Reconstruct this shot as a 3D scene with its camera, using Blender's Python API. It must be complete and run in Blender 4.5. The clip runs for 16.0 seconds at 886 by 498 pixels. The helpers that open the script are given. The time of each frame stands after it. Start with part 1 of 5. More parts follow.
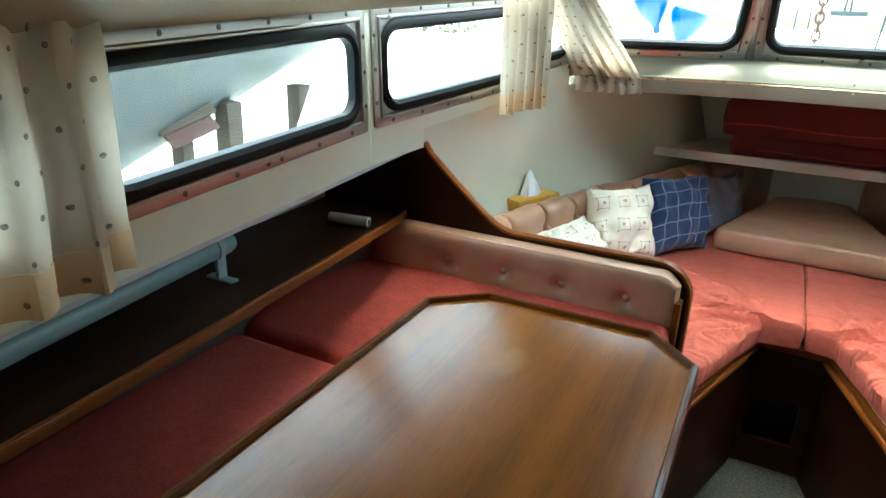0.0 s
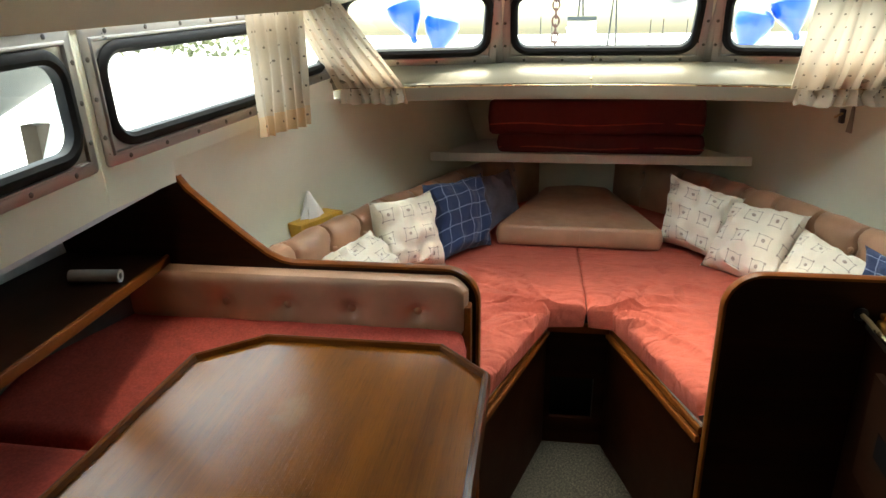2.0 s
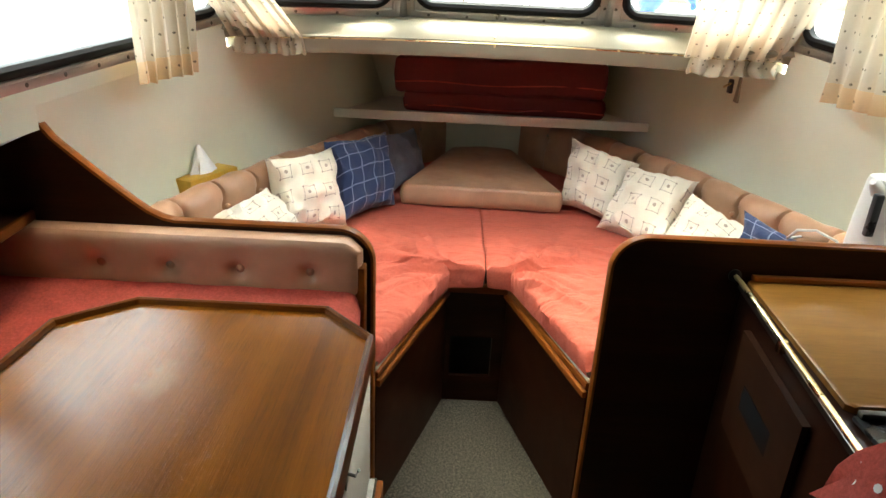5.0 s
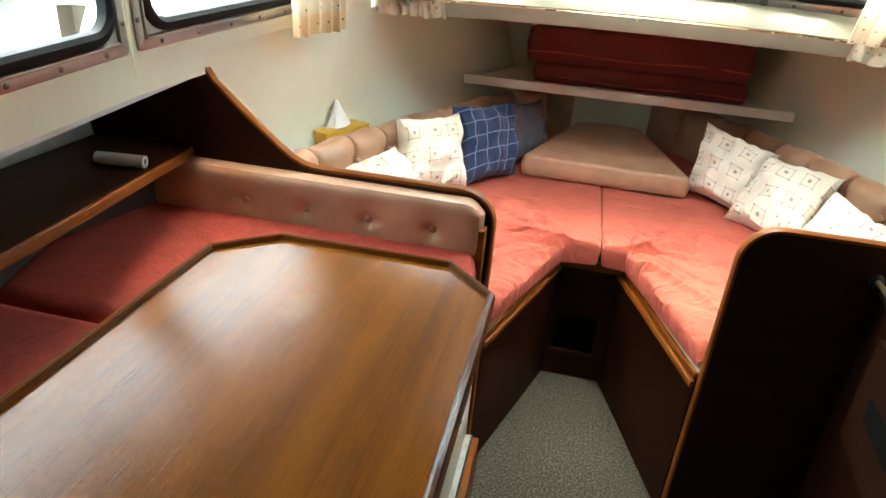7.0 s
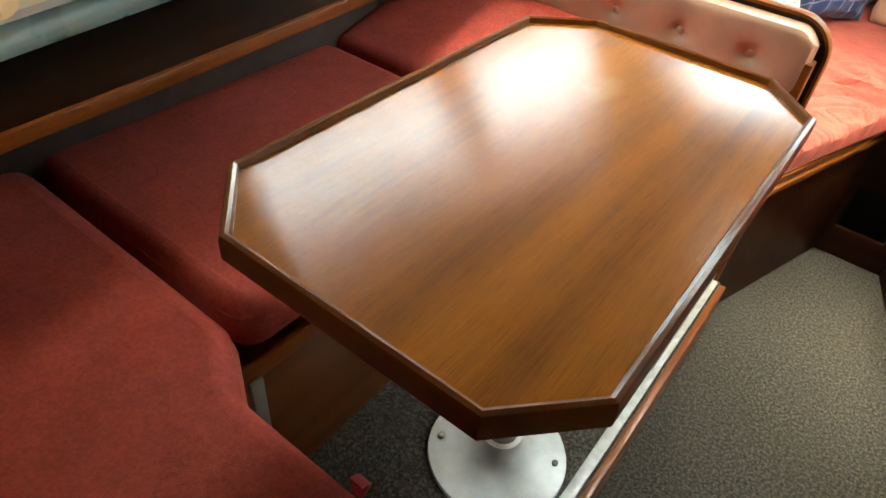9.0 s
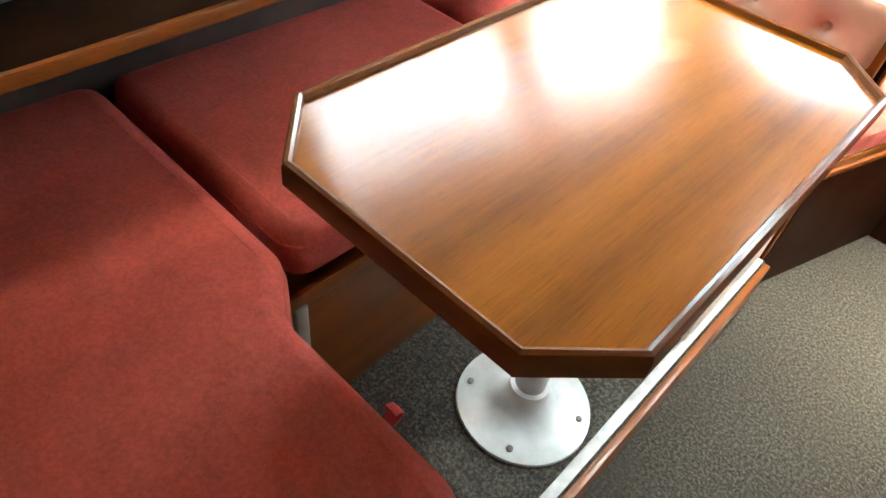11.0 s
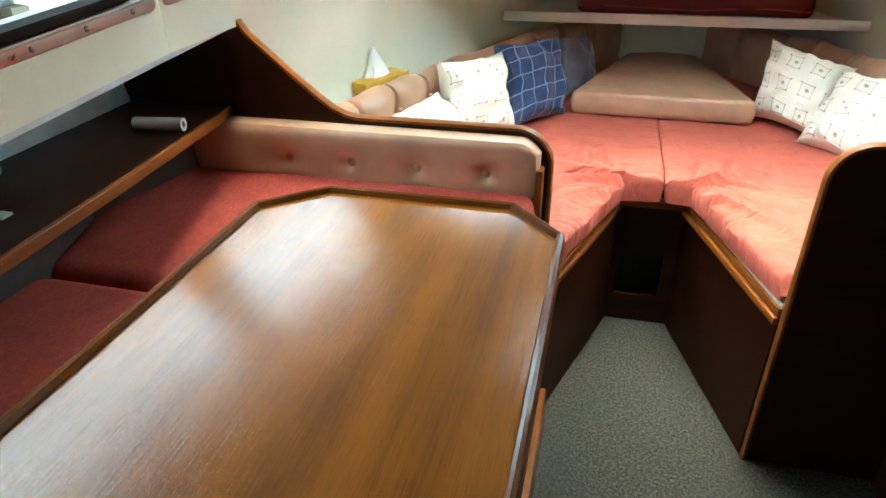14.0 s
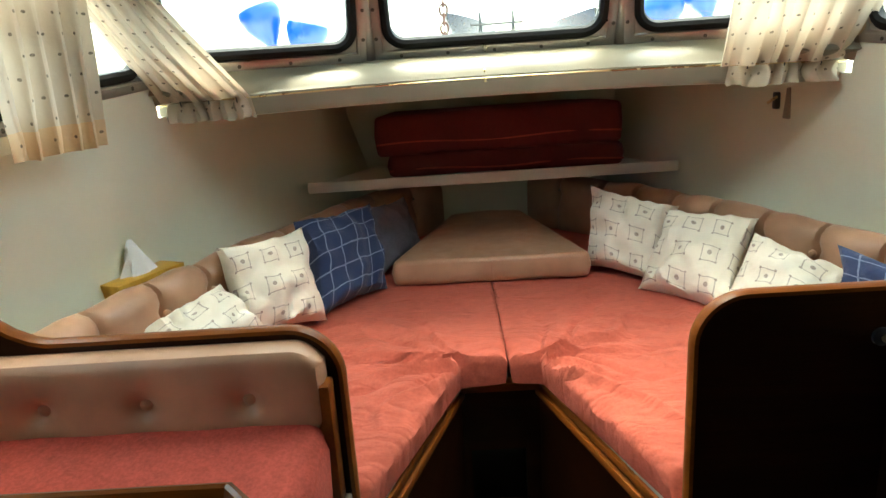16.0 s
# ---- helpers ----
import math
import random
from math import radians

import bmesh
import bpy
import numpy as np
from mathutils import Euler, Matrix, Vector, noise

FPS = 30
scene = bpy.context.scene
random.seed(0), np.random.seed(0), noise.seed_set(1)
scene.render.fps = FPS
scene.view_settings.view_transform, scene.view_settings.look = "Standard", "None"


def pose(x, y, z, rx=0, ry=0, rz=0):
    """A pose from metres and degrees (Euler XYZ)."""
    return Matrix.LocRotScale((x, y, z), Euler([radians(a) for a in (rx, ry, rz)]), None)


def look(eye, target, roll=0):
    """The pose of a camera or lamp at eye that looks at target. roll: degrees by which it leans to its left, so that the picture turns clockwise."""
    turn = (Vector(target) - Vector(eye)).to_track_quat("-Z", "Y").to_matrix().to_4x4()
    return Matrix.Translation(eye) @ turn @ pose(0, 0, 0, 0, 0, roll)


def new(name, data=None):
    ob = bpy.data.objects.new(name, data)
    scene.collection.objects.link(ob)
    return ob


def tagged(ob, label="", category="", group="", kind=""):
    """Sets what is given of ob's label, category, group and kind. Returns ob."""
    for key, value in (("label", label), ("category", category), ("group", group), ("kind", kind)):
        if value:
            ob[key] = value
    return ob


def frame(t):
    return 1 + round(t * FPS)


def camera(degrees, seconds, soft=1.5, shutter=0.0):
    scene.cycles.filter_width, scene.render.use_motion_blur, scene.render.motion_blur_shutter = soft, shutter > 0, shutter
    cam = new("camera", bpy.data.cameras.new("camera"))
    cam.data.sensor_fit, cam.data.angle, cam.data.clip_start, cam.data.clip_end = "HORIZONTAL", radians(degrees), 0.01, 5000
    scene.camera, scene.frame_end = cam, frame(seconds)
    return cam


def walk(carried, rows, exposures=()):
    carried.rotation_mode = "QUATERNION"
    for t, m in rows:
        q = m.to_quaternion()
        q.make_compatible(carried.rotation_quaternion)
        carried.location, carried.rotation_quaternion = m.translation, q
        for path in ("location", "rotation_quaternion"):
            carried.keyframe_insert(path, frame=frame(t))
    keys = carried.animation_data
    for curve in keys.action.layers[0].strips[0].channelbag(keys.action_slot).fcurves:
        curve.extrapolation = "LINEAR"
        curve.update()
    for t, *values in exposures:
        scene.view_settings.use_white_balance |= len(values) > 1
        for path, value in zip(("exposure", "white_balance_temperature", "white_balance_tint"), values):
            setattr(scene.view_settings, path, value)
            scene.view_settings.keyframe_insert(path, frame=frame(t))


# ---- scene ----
cam = camera(69.2, 16.0)
PATH = [
    (0, (-0.263, 0.239, 1.495), (-1.096, 1.918, 0.797), 2.2),
    (0.5, (-0.271, 0.268, 1.496), (-0.958, 2.041, 0.874), 0.4),
    (1, (-0.267, 0.299, 1.485), (-0.798, 2.134, 0.893), 0.6),
    (1.5, (-0.252, 0.328, 1.487), (-0.642, 2.189, 0.869), -0.9),
    (2, (-0.232, 0.352, 1.482), (-0.504, 2.226, 0.838), -0.6),
    (2.5, (-0.213, 0.38, 1.48), (-0.329, 2.26, 0.807), 0.3),
    (3, (-0.196, 0.376, 1.487), (-0.207, 2.259, 0.814), 1.5),
    (3.5, (-0.185, 0.378, 1.483), (-0.166, 2.255, 0.794), 2.1),
    (4, (-0.186, 0.385, 1.479), (-0.173, 2.252, 0.763), 2.5),
    (6.5, (-0.192, 0.379, 1.466), (-0.274, 2.204, 0.653), 3.4),
    (7, (-0.219, 0.342, 1.466), (-0.534, 2.123, 0.613), 5.0),
    (7.5, (-0.223, 0.319, 1.458), (-0.797, 2.013, 0.564), 3.0),
    (8, (-0.234, 0.277, 1.423), (-0.957, 1.826, 0.385), 2.8),
    (8.5, (-0.252, 0.273, 1.399), (-0.986, 1.669, 0.17), 3.7),
    (9, (-0.241, 0.237, 1.401), (-1.08, 1.48, 0.078), 5.9),
    (11.3, (-0.235, 0.209, 1.404), (-1.096, 1.309, -0.027), 8.5),
    (11.5, (-0.243, 0.219, 1.413), (-1.151, 1.373, 0.054), 7.6),
    (12, (-0.237, 0.233, 1.426), (-1.201, 1.482, 0.197), 5.5),
    (12.5, (-0.239, 0.238, 1.427), (-1.226, 1.521, 0.252), 4.5),
    (13, (-0.231, 0.285, 1.452), (-1.179, 1.683, 0.38), -1.9),
    (13.5, (-0.242, 0.33, 1.454), (-0.912, 1.94, 0.474), -2.8),
    (14, (-0.258, 0.404, 1.41), (-0.691, 2.092, 0.428), -0.8),
    (14.5, (-0.254, 0.503, 1.368), (-0.683, 2.344, 0.714), -0.8),
    (15, (-0.17, 0.611, 1.324), (-0.544, 2.519, 0.857), -2.6),
    (15.5, (-0.123, 0.692, 1.31), (-0.442, 2.609, 0.84), -5.7),
    (16, (-0.155, 0.858, 1.304), (-0.195, 2.789, 0.786), -3.8),
]
EXPOSURES = [(0, 3.95, 5800, -14), (1, 3.6, 6500, -6), (2.5, 3.45, 7200, -2), (4, 3.8, 7400, 0), (7, 4.45, 6900, -4), (8, 4.6, 7300, -2), (9, 5.05, 7600, 0), (11.3, 5.9, 6600, 2), (11.7, 5.7, 6000, -6), (12.5, 5.0, 5500, -15), (13.5, 4.75, 5800, -13), (14.5, 4.5, 6300, -14), (15, 3.85, 6600, -10), (16, 3.65, 7000, -8)]
walk(cam, [(t, look(eye, target, roll)) for t, eye, target, roll in PATH], EXPOSURES)

# ---- light ----
world = bpy.data.worlds.new("sky")
scene.world = world
world.use_nodes = True
wn = world.node_tree
wn.nodes.clear()
sky = wn.nodes.new("ShaderNodeTexSky")
sky.sky_type, sky.sun_disc = "NISHITA", False
sky.sun_elevation, sky.sun_rotation = radians(83), radians(-38)
sky.air_density, sky.dust_density, sky.ozone_density = 1.2, 3.5, 1.0
bg = wn.nodes.new("ShaderNodeBackground")
bg.inputs["Strength"].default_value = 0.15
wout = wn.nodes.new("ShaderNodeOutputWorld")
wn.links.new(sky.outputs[0], bg.inputs[0])
wn.links.new(bg.outputs[0], wout.inputs[0])
sun = new("sun", bpy.data.lights.new("sun", "SUN"))
sun.data.energy, sun.data.angle, sun.data.color = 1.5, radians(124), (1.0, 0.97, 0.92)
sun.matrix_world = look((-0.75, 0.96, 9.93), (0, 0, 0))


# ---- materials ----
def nodes_of(name):
    m = bpy.data.materials.new(name)
    m.use_nodes = True
    t = m.node_tree
    b = t.nodes["Principled BSDF"]
    return m, t, b


def node(t, kind, **kw):
    n = t.nodes.new(kind)
    for k, v in kw.items():
        n.inputs[k].default_value = v
    return n


def coords(t, scale=(1, 1, 1), rot=(0, 0, 0), out="Object"):
    c = t.nodes.new("ShaderNodeTexCoord")
    m = t.nodes.new("ShaderNodeMapping")
    m.inputs["Scale"].default_value = scale
    m.inputs["Rotation"].default_value = [radians(a) for a in rot]
    t.links.new(c.outputs[out], m.inputs[0])
    return m.outputs[0]


def ramp(t, fac, stops):
    r = t.nodes.new("ShaderNodeValToRGB")
    els = r.color_ramp.elements
    while len(els) < len(stops):
        els.new(0.5)
    for e, (p, c) in zip(els, stops):
        e.position, e.color = p, (*c, 1)
    t.links.new(fac, r.inputs[0])
    return r.outputs[0]


def noise_tex(t, vec, scale, detail=4.0, rough=0.55, distortion=0.0):
    n = node(t, "ShaderNodeTexNoise", Scale=scale, Detail=detail, Roughness=rough, Distortion=distortion)
    t.links.new(vec, n.inputs["Vector"])
    return n.outputs["Fac"]


def mix(t, fac, a, b, mode="MIX"):
    n = t.nodes.new("ShaderNodeMix")
    n.data_type, n.blend_type = "RGBA", mode
    for sock, v in ((n.inputs[0], fac), (n.inputs[6], a), (n.inputs[7], b)):
        if hasattr(v, "is_linked"):
            t.links.new(v, sock)
        elif isinstance(v, (int, float)):
            sock.default_value = v
        else:
            sock.default_value = (*v, 1)
    return n.outputs[2]


def maths(t, op, a, b=0.0):
    n = t.nodes.new("ShaderNodeMath")
    n.operation = op
    for sock, v in ((n.inputs[0], a), (n.inputs[1], b)):
        if hasattr(v, "is_linked"):
            t.links.new(v, sock)
        else:
            sock.default_value = v
    return n.outputs[0]


def bump(t, b, height, strength=0.2, distance=0.005):
    n = t.nodes.new("ShaderNodeBump")
    n.inputs["Strength"].default_value, n.inputs["Distance"].default_value = strength, distance
    t.links.new(height, n.inputs["Height"])
    t.links.new(n.outputs[0], b.inputs["Normal"])


def plain(name, colour, rough=0.5, metal=0.0, vary=0.12, scale=9.0, bumpy=0.1, fine=180.0, coat=0.0):
    """A surface with soft stains and a fine grain."""
    m, t, b = nodes_of(name)
    v = coords(t)
    big = noise_tex(t, v, scale, 5)
    small = noise_tex(t, v, fine, 3)
    lo = [c * (1 - vary) for c in colour]
    hi = [min(1, c * (1 + vary)) for c in colour]
    t.links.new(ramp(t, big, [(0.3, lo), (0.7, hi)]), b.inputs["Base Color"])
    t.links.new(maths(t, "MULTIPLY_ADD", big, 0.25), b.inputs["Roughness"])
    rn = b.inputs["Roughness"].links[0].from_node
    rn.inputs[2].default_value = rough - 0.125
    b.inputs["Metallic"].default_value = metal
    b.inputs["Coat Weight"].default_value = coat
    b.inputs["Coat Roughness"].default_value = 0.12
    if bumpy:
        bump(t, b, small, bumpy, 0.002)
    return m


def wood(name, dark, light, axis="y", rough=0.35, coat=0.3, coat_rough=0.1, scale=1.0, relief=0.15, blotch=0.5, gloss=0.4, worn=None):
    """Varnished timber, its grain along one axis."""
    m, t, b = nodes_of(name)
    f = {"x": (0.07, 1, 1), "y": (1, 0.07, 1), "z": (1, 1, 0.07)}[axis]
    v = coords(t, [scale * k for k in f])
    g = {"x": (0.03, 1, 1), "y": (1, 0.03, 1), "z": (1, 1, 0.03)}[axis]
    v2 = coords(t, [scale * k for k in g])
    broad = noise_tex(t, v, 9, 7, 0.62, 1.1)
    fine = noise_tex(t, v2, 220, 4, 0.7)
    pores = noise_tex(t, v2, 620, 2, 0.6)
    mixed = maths(t, "ADD", maths(t, "MULTIPLY", broad, 0.76), maths(t, "MULTIPLY", fine, 0.24))
    mid = [(a + c) / 2 for a, c in zip(dark, light)]
    col = ramp(t, mixed, [(0.27, dark), (0.5, mid), (0.73, light)])
    stain = noise_tex(t, coords(t), 3.1, 4, 0.6)
    col = mix(t, ramp(t, stain, [(0.4, (0, 0, 0)), (0.75, (blotch, blotch, blotch))]), col, light)
    col = mix(t, ramp(t, pores, [(0.52, (0, 0, 0)), (0.66, (0.3, 0.3, 0.3))]), col, [c * 0.55 for c in dark])
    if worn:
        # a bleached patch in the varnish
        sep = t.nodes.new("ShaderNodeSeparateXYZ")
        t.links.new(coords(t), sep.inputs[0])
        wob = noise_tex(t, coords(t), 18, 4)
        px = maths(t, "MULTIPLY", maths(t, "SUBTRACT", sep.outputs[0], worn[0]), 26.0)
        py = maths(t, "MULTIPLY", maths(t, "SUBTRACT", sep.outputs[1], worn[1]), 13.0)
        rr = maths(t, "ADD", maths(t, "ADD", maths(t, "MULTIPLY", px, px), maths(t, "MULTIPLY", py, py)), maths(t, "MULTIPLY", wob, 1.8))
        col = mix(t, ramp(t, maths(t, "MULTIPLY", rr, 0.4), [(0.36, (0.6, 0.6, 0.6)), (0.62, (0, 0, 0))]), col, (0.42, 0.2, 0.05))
    t.links.new(col, b.inputs["Base Color"])
    t.links.new(ramp(t, stain, [(0.3, (rough - 0.06,) * 3), (0.7, (rough + 0.08,) * 3)]), b.inputs["Roughness"])
    b.inputs["Specular IOR Level"].default_value = gloss
    b.inputs["Coat Weight"].default_value, b.inputs["Coat Roughness"].default_value = coat, coat_rough
    hgt = maths(t, "ADD", maths(t, "MULTIPLY", fine, 0.8), maths(t, "MULTIPLY", pores, 0.5))
    bump(t, b, hgt, relief, 0.0015)
    t.links.new(b.inputs["Normal"].links[0].from_socket, b.inputs["Coat Normal"])
    return m


def cloth(name, colour, weave=900.0, vary=0.25, sheen=0.4, rough=0.9, relief=0.3, crease=0.0):
    m, t, b = nodes_of(name)
    v = coords(t)
    big = noise_tex(t, v, 5.5, 5, 0.65)
    mid = noise_tex(t, v, 34, 4, 0.6)
    small = noise_tex(t, v, weave, 2)
    fac = maths(t, "ADD", maths(t, "MULTIPLY", big, 0.6), maths(t, "MULTIPLY", mid, 0.4))
    lo = [c * (1 - vary) for c in colour]
    hi = [min(1, c * (1 + vary)) for c in colour]
    nap = noise_tex(t, v, 150, 3, 0.7)
    col = ramp(t, fac, [(0.35, lo), (0.65, hi)])
    col = mix(t, ramp(t, nap, [(0.42, (0, 0, 0)), (0.7, (vary * 1.3,) * 3)]), col, [min(1, c * 1.5 + 0.02) for c in colour])
    col = mix(t, ramp(t, nap, [(0.3, (vary * 1.3,) * 3), (0.55, (0, 0, 0))]), col, [c * 0.6 for c in colour])
    t.links.new(col, b.inputs["Base Color"])
    b.inputs["Roughness"].default_value = rough
    b.inputs["Sheen Weight"].default_value = sheen
    b.inputs["Sheen Roughness"].default_value = 0.4
    b.inputs["Sheen Tint"].default_value = (*[min(1, c * 1.6 + 0.1) for c in colour], 1)
    if crease:
        cr = noise_tex(t, coords(t, (1, 1.5, 1), (0, 0, 20)), 9, 4, 0.55, 0.3)
        run = noise_tex(t, coords(t, (1, 3.0, 1), (0, 0, 12)), 3.6, 3, 0.5, 0.5)
        groove = maths(t, "MINIMUM", maths(t, "MULTIPLY", maths(t, "ABSOLUTE", maths(t, "SUBTRACT", run, 0.5)), 9.0), 1.0)
        small = maths(t, "ADD", maths(t, "MULTIPLY", small, 0.12), maths(t, "MULTIPLY", cr, crease))
        small = maths(t, "ADD", small, maths(t, "MULTIPLY", groove, 0.3))
        bump(t, b, small, relief, 0.03)
    else:
        bump(t, b, small, relief, 0.0015)
    return m


def carpet_material():
    m, t, b = nodes_of("grey_brown_carpet")
    v = coords(t)
    a = noise_tex(t, v, 125, 6, 0.95)
    c = noise_tex(t, v, 6, 5, 0.6)
    k = noise_tex(t, v, 60, 3, 0.6)
    col = ramp(t, a, [(0.42, (0.005, 0.0045, 0.0035)), (0.5, (0.04, 0.0355, 0.028)), (0.58, (0.16, 0.145, 0.115))])
    col = mix(t, ramp(t, c, [(0.35, (0, 0, 0)), (0.7, (0.3, 0.3, 0.3))]), col, (0.05, 0.045, 0.036))
    t.links.new(col, b.inputs["Base Color"])
    b.inputs["Roughness"].default_value = 1.0
    bump(t, b, maths(t, "ADD", a, maths(t, "MULTIPLY", k, 0.5)), 0.9, 0.006)
    return m


def leather(name, colour, rough=0.42):
    m, t, b = nodes_of(name)
    v = coords(t)
    big = noise_tex(t, v, 7, 4)
    cell = node(t, "ShaderNodeTexVoronoi", Scale=520)
    t.links.new(v, cell.inputs["Vector"])
    lo = [c * 0.82 for c in colour]
    hi = [min(1, c * 1.15) for c in colour]
    t.links.new(ramp(t, big, [(0.3, lo), (0.7, hi)]), b.inputs["Base Color"])
    t.links.new(ramp(t, noise_tex(t, v, 22, 3), [(0.3, (rough - 0.07,) * 3), (0.7, (rough + 0.1,) * 3)]), b.inputs["Roughness"])
    soft = noise_tex(t, v, 16, 3)
    bump(t, b, maths(t, "ADD", maths(t, "MULTIPLY", cell.outputs["Distance"], 0.12), soft), 0.14, 0.006)
    return m


def printed_cloth(name, base, ink, cells, style):
    """Cloth with a printed pattern on its own UV: framed squares, a window check, or dots."""
    m, t, b = nodes_of(name)
    uv = coords(t, (1, 1, 1), out="UV")
    v = coords(t)
    wob = node(t, "ShaderNodeTexNoise", Scale=9.0, Detail=2.0)
    t.links.new(uv, wob.inputs["Vector"])
    add = t.nodes.new("ShaderNodeVectorMath")
    add.operation = "MULTIPLY_ADD"
    t.links.new(wob.outputs["Color"], add.inputs[0])
    add.inputs[1].default_value = (0.03, 0.03, 0)
    t.links.new(uv, add.inputs[2])
    sep = t.nodes.new("ShaderNodeSeparateXYZ")
    t.links.new(add.outputs[0], sep.inputs[0])
    gx = maths(t, "MULTIPLY", sep.outputs[0], cells[0])
    gy = maths(t, "MULTIPLY", sep.outputs[1], cells[1])
    if style == "dots":
        gx = maths(t, "ADD", gx, maths(t, "MULTIPLY", maths(t, "MODULO", maths(t, "FLOOR", gy), 2.0), 0.5))
    if style == "squares":
        gx = maths(t, "ADD", gx, maths(t, "MULTIPLY", maths(t, "MODULO", maths(t, "FLOOR", gy), 2.0), 0.12))
    fx = maths(t, "ABSOLUTE", maths(t, "SUBTRACT", maths(t, "FRACT", gx), 0.5))
    fy = maths(t, "ABSOLUTE", maths(t, "SUBTRACT", maths(t, "FRACT", gy), 0.5))
    cheb = maths(t, "MAXIMUM", fx, fy)
    r = maths(t, "SQRT", maths(t, "ADD", maths(t, "MULTIPLY", fx, fx), maths(t, "MULTIPLY", fy, fy)))
    if style == "squares":
        ring = maths(t, "LESS_THAN", maths(t, "ABSOLUTE", maths(t, "SUBTRACT", cheb, 0.25)), 0.014)
        blob = maths(t, "GREATER_THAN", maths(t, "MINIMUM", fx, fy), 0.225)
        blob = maths(t, "MULTIPLY", blob, maths(t, "LESS_THAN", cheb, 0.295))
        dot = maths(t, "LESS_THAN", r, 0.075)
        halo = maths(t, "LESS_THAN", cheb, 0.26)
        f = maths(t, "MAXIMUM", maths(t, "MAXIMUM", maths(t, "MULTIPLY", ring, 0.7), maths(t, "MULTIPLY", blob, 0.8)), maths(t, "MULTIPLY", dot, 0.8))
        f = maths(t, "MAXIMUM", f, maths(t, "MULTIPLY", halo, 0.04))
    elif style == "check":
        f = maths(t, "MULTIPLY", maths(t, "GREATER_THAN", cheb, 0.462), 0.7)
    else:
        f = maths(t, "MULTIPLY", maths(t, "LESS_THAN", r, 0.08), 0.85)
    worn = noise_tex(t, v, 160, 3)
    f = maths(t, "MULTIPLY", f, ramp(t, worn, [(0.3, (0.55,) * 3), (0.6, (1,) * 3)]))
    ground = ramp(t, noise_tex(t, v, 14, 4), [(0.3, [c * 0.9 for c in base]), (0.7, base)])
    t.links.new(mix(t, f, ground, ink), b.inputs["Base Color"])
    b.inputs["Roughness"].default_value = 0.9
    b.inputs["Sheen Weight"].default_value = 0.2
    soft = noise_tex(t, v, 19, 3, 0.5, 0.8)
    bump(t, b, maths(t, "ADD", soft, maths(t, "MULTIPLY", noise_tex(t, v, 900, 2), 0.1)), 0.35, 0.012)
    if style == "dots":
        out = [n for n in t.nodes if n.type == "OUTPUT_MATERIAL"][0]
        tr = t.nodes.new("ShaderNodeBsdfTranslucent")
        t.links.new(mix(t, f, base, ink), tr.inputs[0])
        mx = t.nodes.new("ShaderNodeMixShader")
        mx.inputs[0].default_value = 0.32
        t.links.new(b.outputs[0], mx.inputs[1])
        t.links.new(tr.outputs[0], mx.inputs[2])
        t.links.new(mx.outputs[0], out.inputs[0])
    return m


def glass_material(name, tint=(1, 1, 1)):
    m = bpy.data.materials.new(name)
    m.use_nodes = True
    t = m.node_tree
    t.nodes.clear()
    out = t.nodes.new("ShaderNodeOutputMaterial")
    clear = t.nodes.new("ShaderNodeBsdfTransparent")
    clear.inputs[0].default_value = (*tint, 1)
    gloss = node(t, "ShaderNodeBsdfGlossy", Roughness=0.03)
    fr = node(t, "ShaderNodeLayerWeight", Blend=0.25)
    fac = maths(t, "MULTIPLY_ADD", maths(t, "POWER", fr.outputs["Facing"], 3.0), 0.5)
    fac.node.inputs[2].default_value = 0.03
    mx = t.nodes.new("ShaderNodeMixShader")
    t.links.new(fac, mx.inputs[0])
    t.links.new(clear.outputs[0], mx.inputs[1])
    t.links.new(gloss.outputs[0], mx.inputs[2])
    t.links.new(mx.outputs[0], out.inputs[0])
    return m


def brushed(name, colour, rough=0.3):
    m, t, b = nodes_of(name)
    v = coords(t, (1, 0.06, 1))
    s = noise_tex(t, v, 260, 3)
    g = noise_tex(t, coords(t), 12, 5)
    t.links.new(ramp(t, g, [(0.3, [c * 0.8 for c in colour]), (0.7, colour)]), b.inputs["Base Color"])
    t.links.new(ramp(t, g, [(0.3, (rough - 0.08,) * 3), (0.75, (rough + 0.15,) * 3)]), b.inputs["Roughness"])
    b.inputs["Metallic"].default_value = 1.0
    bump(t, b, s, 0.08, 0.001)
    return m


CREAM = plain("cream_painted_liner", (0.78, 0.78, 0.62), 0.42, vary=0.05, scale=3.0, bumpy=0.06, fine=300)
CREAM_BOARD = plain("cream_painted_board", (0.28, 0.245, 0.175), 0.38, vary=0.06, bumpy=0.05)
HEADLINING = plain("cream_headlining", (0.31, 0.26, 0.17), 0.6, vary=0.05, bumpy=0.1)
GREY_LINER = plain("grey_painted_hull_liner", (0.6, 0.61, 0.62), 0.36, vary=0.15, scale=14, bumpy=0.3, fine=60)
LOWER_LINER = plain("dark_lower_liner", (0.075, 0.058, 0.05), 0.6, vary=0.25, scale=12, bumpy=0.2)
WHITE_SHELF = plain("off_white_board", (0.68, 0.65, 0.56), 0.45, vary=0.06)
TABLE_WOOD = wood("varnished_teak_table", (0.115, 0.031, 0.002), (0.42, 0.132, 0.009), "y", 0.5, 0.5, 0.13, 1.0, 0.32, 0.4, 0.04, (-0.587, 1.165))
